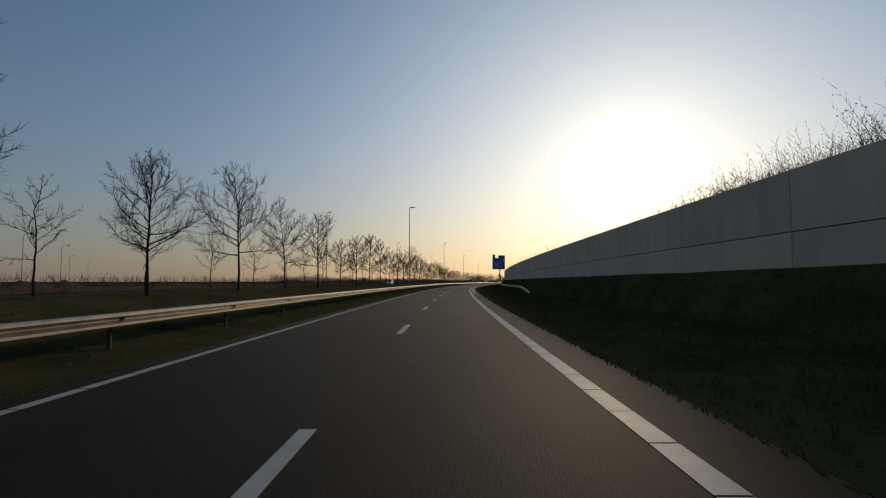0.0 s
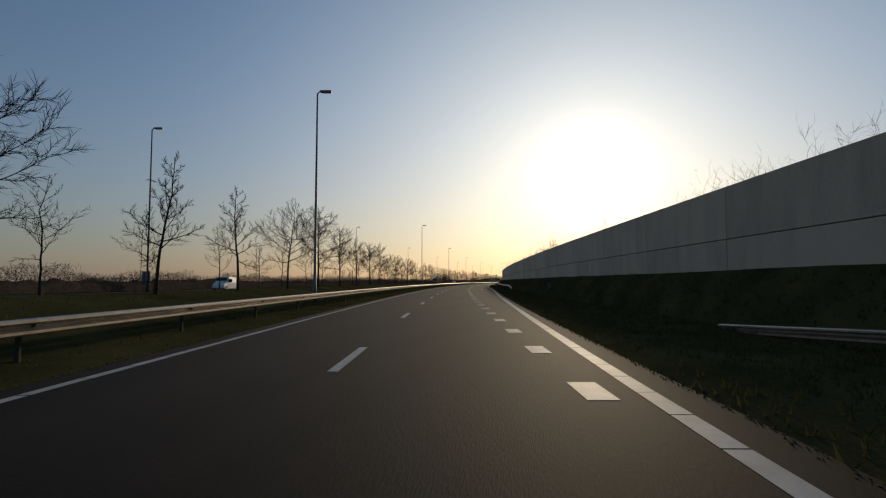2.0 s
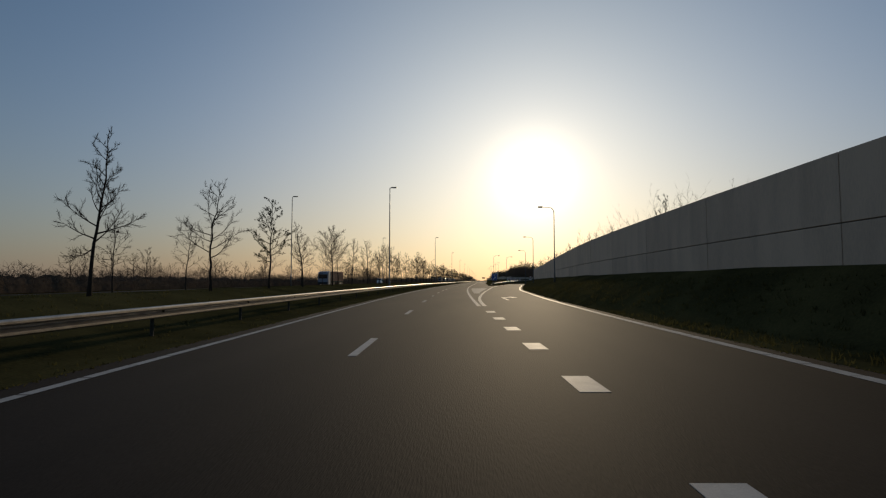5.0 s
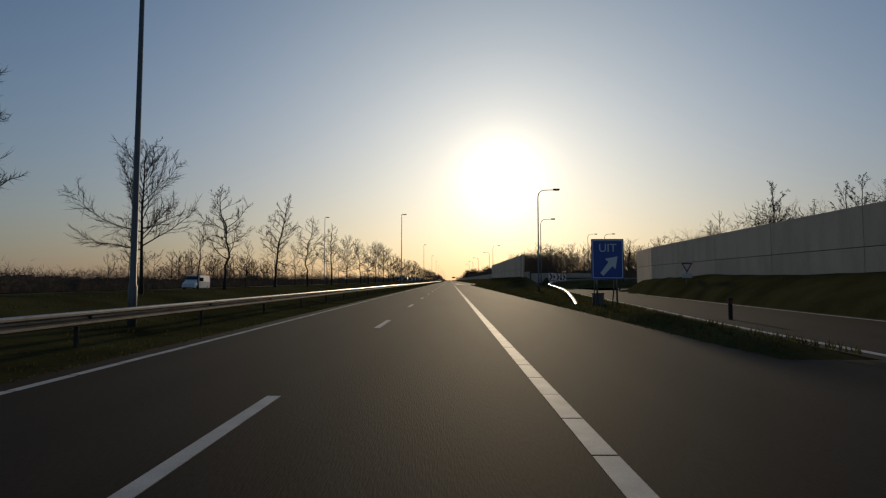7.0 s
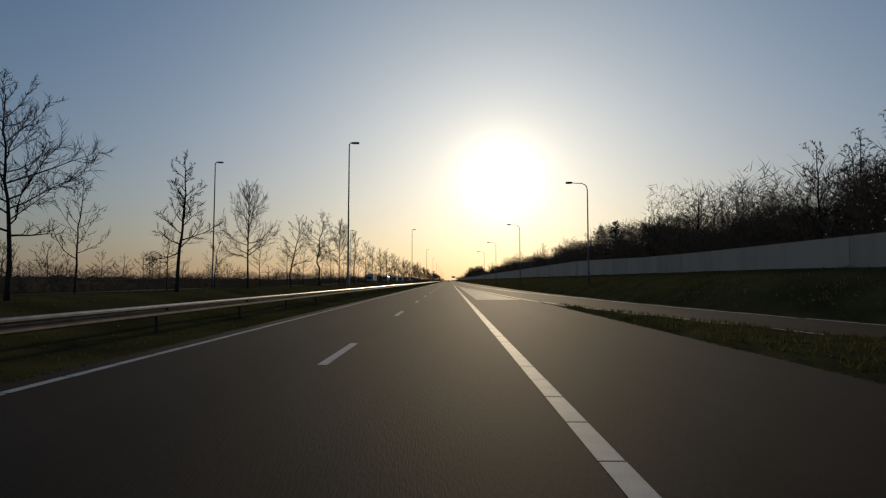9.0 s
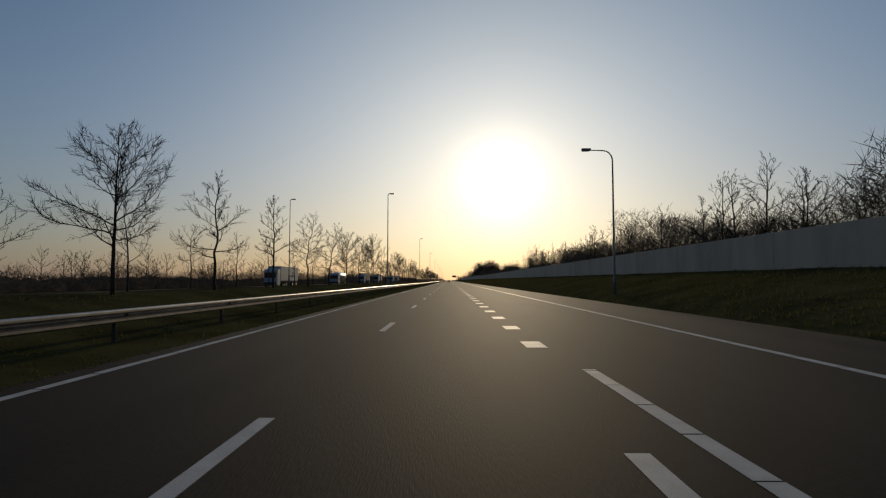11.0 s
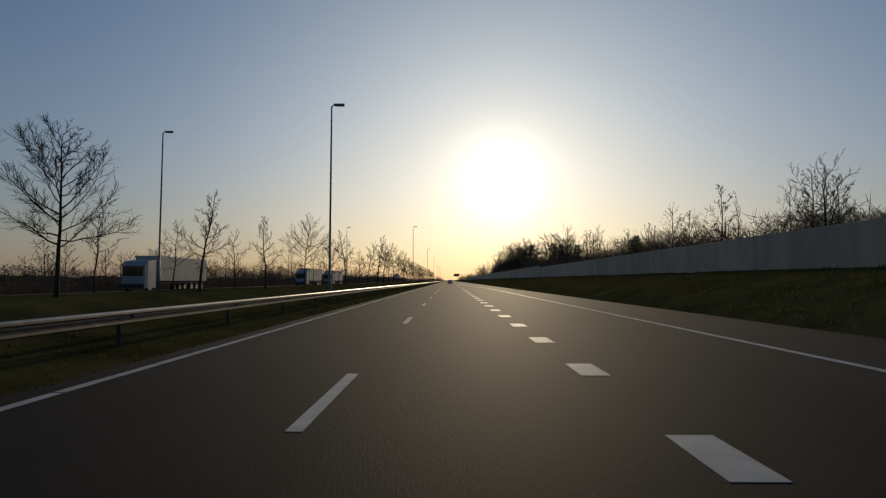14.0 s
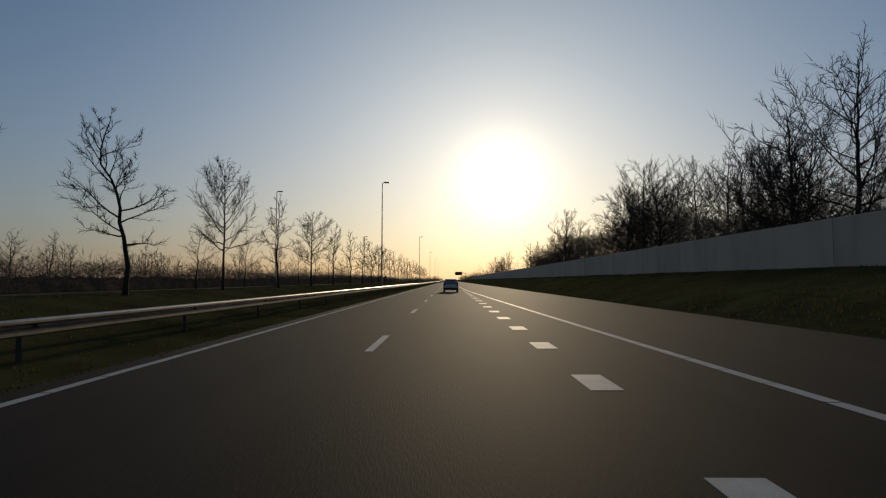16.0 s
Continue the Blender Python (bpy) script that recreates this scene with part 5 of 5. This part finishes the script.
def hatchback(s, d):
    top = empty("car", "small silver hatchback driving in the lane ahead", "car")

    def ring(hw, z0, z1, tuck):
        return [(-hw + 0.06, z0), (hw - 0.06, z0), (hw, z0 + 0.12), (hw, (z0 + z1) / 2), (hw - tuck, z1 - 0.05), (hw - tuck - 0.06, z1),
                (-hw + tuck + 0.06, z1), (-hw + tuck, z1 - 0.05), (-hw, (z0 + z1) / 2), (-hw, z0 + 0.12)]
    body = loft([(-1.95, ring(0.8, 0.32, 0.9, 0.05)), (-1.85, ring(0.86, 0.25, 0.98, 0.05)), (0.9, ring(0.87, 0.22, 0.98, 0.06)), (1.7, ring(0.84, 0.25, 0.85, 0.08)), (1.95, ring(0.72, 0.35, 0.7, 0.1))])
    part("body", body, M_SILVER, top)
    part("cabin", loft([(-1.82, ring(0.8, 0.97, 1.02, 0.05)), (-1.5, ring(0.79, 0.97, 1.48, 0.14)), (0.0, ring(0.8, 0.97, 1.52, 0.15)), (0.95, ring(0.8, 0.97, 1.0, 0.05))]), M_SILVER, top)
    plate("rear_window", [(-0.58, 1.05), (0.58, 1.05), (0.5, 1.38), (-0.5, 1.38)], 0, 0.02, M_GLASS, top).matrix_basis = Matrix.Translation((0, -1.74 * U, 0)) @ Matrix.Rotation(radians(-2), 4, "X")
    plate("number_plate", rect(-0.26, 0.62, 0.26, 0.73), -1.965, 0.01, M_TARP, top)
    for x in (-1, 1):
        plate("tail_light", [(x * 0.82, 0.72), (x * 0.62, 0.72), (x * 0.62, 0.95), (x * 0.8, 1.0)], -1.965, 0.05, M_TAIL, top)
    bm = bmesh.new()
    box(bm, 0, -1.95, 0.42, 1.55, 0.1, 0.22, 0.03)
    part("bumper", bm, M_DARK, top)
    for x in (-0.74, 0.74):
        for y in (-1.25, 1.25):
            wheel(top, x, y, 0.31, 0.2)
    top.matrix_basis = spot(s, d, 0)


hatchback(1074, 0.2)


def van(s, d, turn, label, m_body):
    """Small delivery van: body with a sloping nose, windows, lights and wheels."""
    top = empty("van", label, "van", "vans on the far carriageway")

    def ring(hw, z0, z1, tuck):
        return [(-hw, z0), (hw, z0), (hw, (z0 + z1) / 2), (hw - tuck, z1 - 0.08), (hw - tuck - 0.08, z1), (-hw + tuck + 0.08, z1), (-hw + tuck, z1 - 0.08), (-hw, (z0 + z1) / 2)]
    part("body", loft([(-2.2, ring(0.88, 0.35, 1.85, 0.08)), (-2.1, ring(0.92, 0.3, 1.92, 0.09)), (0.6, ring(0.93, 0.3, 1.95, 0.1)), (1.35, ring(0.9, 0.3, 1.2, 0.08)),
                       (2.1, ring(0.85, 0.32, 1.0, 0.1)), (2.25, ring(0.75, 0.4, 0.8, 0.08))]), m_body, top)
    for x in (-1, 1):
        bm = bmesh.new()
        box(bm, x * 0.9, 0.35, 1.4, 0.05, 1.1, 0.5, 0.02)
        part("side_window", bm, M_GLASS, top)
        bm = bmesh.new()
        box(bm, x * 0.62, 2.2, 0.72, 0.3, 0.08, 0.16, 0.03)
        part("headlight", bm, M_LENS, top)
        for y in (-1.4, 1.4):
            wheel(top, x * 0.82, y, 0.33, 0.2)
    bm = bmesh.new()
    box(bm, 0, 0, 0, 1.5, 0.03, 0.62, 0.01, Matrix.Rotation(radians(48), 4, "X"))
    part("windscreen", bm, M_GLASS, top).matrix_basis = Matrix.Translation((0, 1.02 * U, 1.6 * U))
    top.matrix_basis = spot(s, d, 0.06, turn)


van(201.2, -32.5, 180, "white delivery van on the far carriageway", M_WHITE)
van(514, -33, 180, "white van on the far carriageway", M_WHITE)


def utility_house(s, d):
    top = empty("utility_house", "small blue-grey utility building with a chimney behind the hedge", "building")
    bm = bmesh.new()
    box(bm, 0, 0, 1.45, 2.8, 2.6, 2.9, 0.03)
    part("wall", bm, M_SLATE, top)
    bm = bmesh.new()
    box(bm, 0, 0, 3.0, 3.1, 2.9, 0.22, 0.03)
    part("roof", bm, M_DARK, top)
    bm = bmesh.new()
    box(bm, 0.75, 0.3, 3.55, 0.45, 0.45, 1.1, 0.03)
    part("chimney", bm, M_SLATE, top)
    bm = bmesh.new()
    box(bm, -0.4, -1.31, 1.05, 0.9, 0.05, 2.0, 0.01)
    part("door", bm, M_GREYBOX, top)
    top.matrix_basis = spot(s, d, 0.25, 0, 0.7)


utility_house(573, -46.5)


def lorry(s, tank=False, label="white box lorry with a blue cab on the far carriageway", m_box=None, tall=2.75, livery=""):
    top = empty("lorry", label, "lorry", "lorries on the far carriageway")
    if tank:
        V, Fc = [], []
        ys = [-13.2, -13.0, -12.6, -2.4, -2.0, -1.8]
        tube(V, Fc, [(0, y, 2.5) for y in ys], [0.7, 1.05, 1.2, 1.2, 1.05, 0.7], 20)
        tank_part = part_py("tank", V, Fc, M_SILVER, top, smooth=True)
        for k in range(4):
            bm = bmesh.new()
            box(bm, -1.2, -6.4 - 0.62 * k, 2.5, 0.03, 0.42, 0.5 if k % 2 else 0.36)
            part("lettering_bar", bm, M_DARK, tank_part, "dark bar of lettering")
    else:
        bm = bmesh.new()
        box(bm, 0, -7.6, 1.22 + tall / 2, 2.5, 11.8, tall, 0.04)
        body = part("trailer_box", bm, m_box or M_TARP, top)
        if livery == "green":
            bm = bmesh.new()
            box(bm, -1.255, -3.4, 2.6, 0.012, 3.2, 2.6)
            part("green_panel", bm, M_GREEN, body, "dark green livery panel")
        for k in range(6 if livery else 0):
            bm = bmesh.new()
            box(bm, -1.256, -7.2 - 0.62 * k, 2.75 if livery == "green" else 2.1, 0.014, 0.45, 0.5 if k % 3 == 0 else 0.34)
            part("lettering_bar", bm, M_GREEN if livery == "green" else M_DARK, body, "dark bar of lettering")
        for k in range(14 if m_box else 0):
            bm = bmesh.new()
            box(bm, -1.27, -13.0 + 0.85 * k, 1.22 + tall / 2, 0.05, 0.12, tall - 0.2)
            part("rib", bm, m_box or M_TARP, top)
    bm = bmesh.new()
    box(bm, 0, -7.4, 1.05, 2.3, 12.0, 0.22, 0.02)
    part("chassis", bm, M_DARK, top)
    part("cab", loft([(-1.4, rect(-1.22, 0.5, 1.22, 3.5)), (0.2, rect(-1.24, 0.45, 1.24, 3.3)), (0.75, rect(-1.2, 0.45, 1.2, 2.9)), (0.85, rect(-1.15, 0.45, 1.15, 1.6))]), M_CAB, top)
    plate("windscreen", rect(-1.05, 1.75, 1.05, 2.75), 0.8, 0.06, M_GLASS, top)
    bm = bmesh.new()
    box(bm, 0, 0.88, 0.7, 2.35, 0.14, 0.4, 0.04)
    part("bumper", bm, M_DARK, top)
    for y in (-0.3, -9.6, -10.9, -12.2):
        for x in (-1.05, 1.05):
            wheel(top, x, y, 0.5, 0.32)
    top.matrix_basis = spot(s, -33.0, 0.06, 180)


lorry(797, label="white box lorry with dark lettering and a blue cab", livery="dark")
lorry(901, label="white box lorry with a green livery panel and blue cab", livery="green")
for s in (942, 1006, 1033):
    lorry(s)
lorry(443, False, "lorry with a rust-red ribbed container on the far carriageway", M_RUST, 2.3)
lorry(853, True, "silver tank lorry with a blue cab on the far carriageway")


def gantry(s):
    top = empty("gantry", "dark steel sign gantry reaching over the road far ahead", "gantry")
    tube_part("column", [(12.5, 0, -0.1), (12.5, 0, 6.6)], [0.25, 0.22], M_POLE, top)
    bm = bmesh.new()
    box(bm, 8.5, 0, 6.7, 8.6, 0.5, 0.5, 0.03)
    part("beam", bm, M_POLE, top)
    bm = bmesh.new()
    box(bm, 7.2, -0.35, 6.4, 5.2, 0.2, 2.6, 0.03)
    part("sign_box", bm, M_DARK, top)
    top.matrix_basis = spot(s, 0)


gantry(1420)
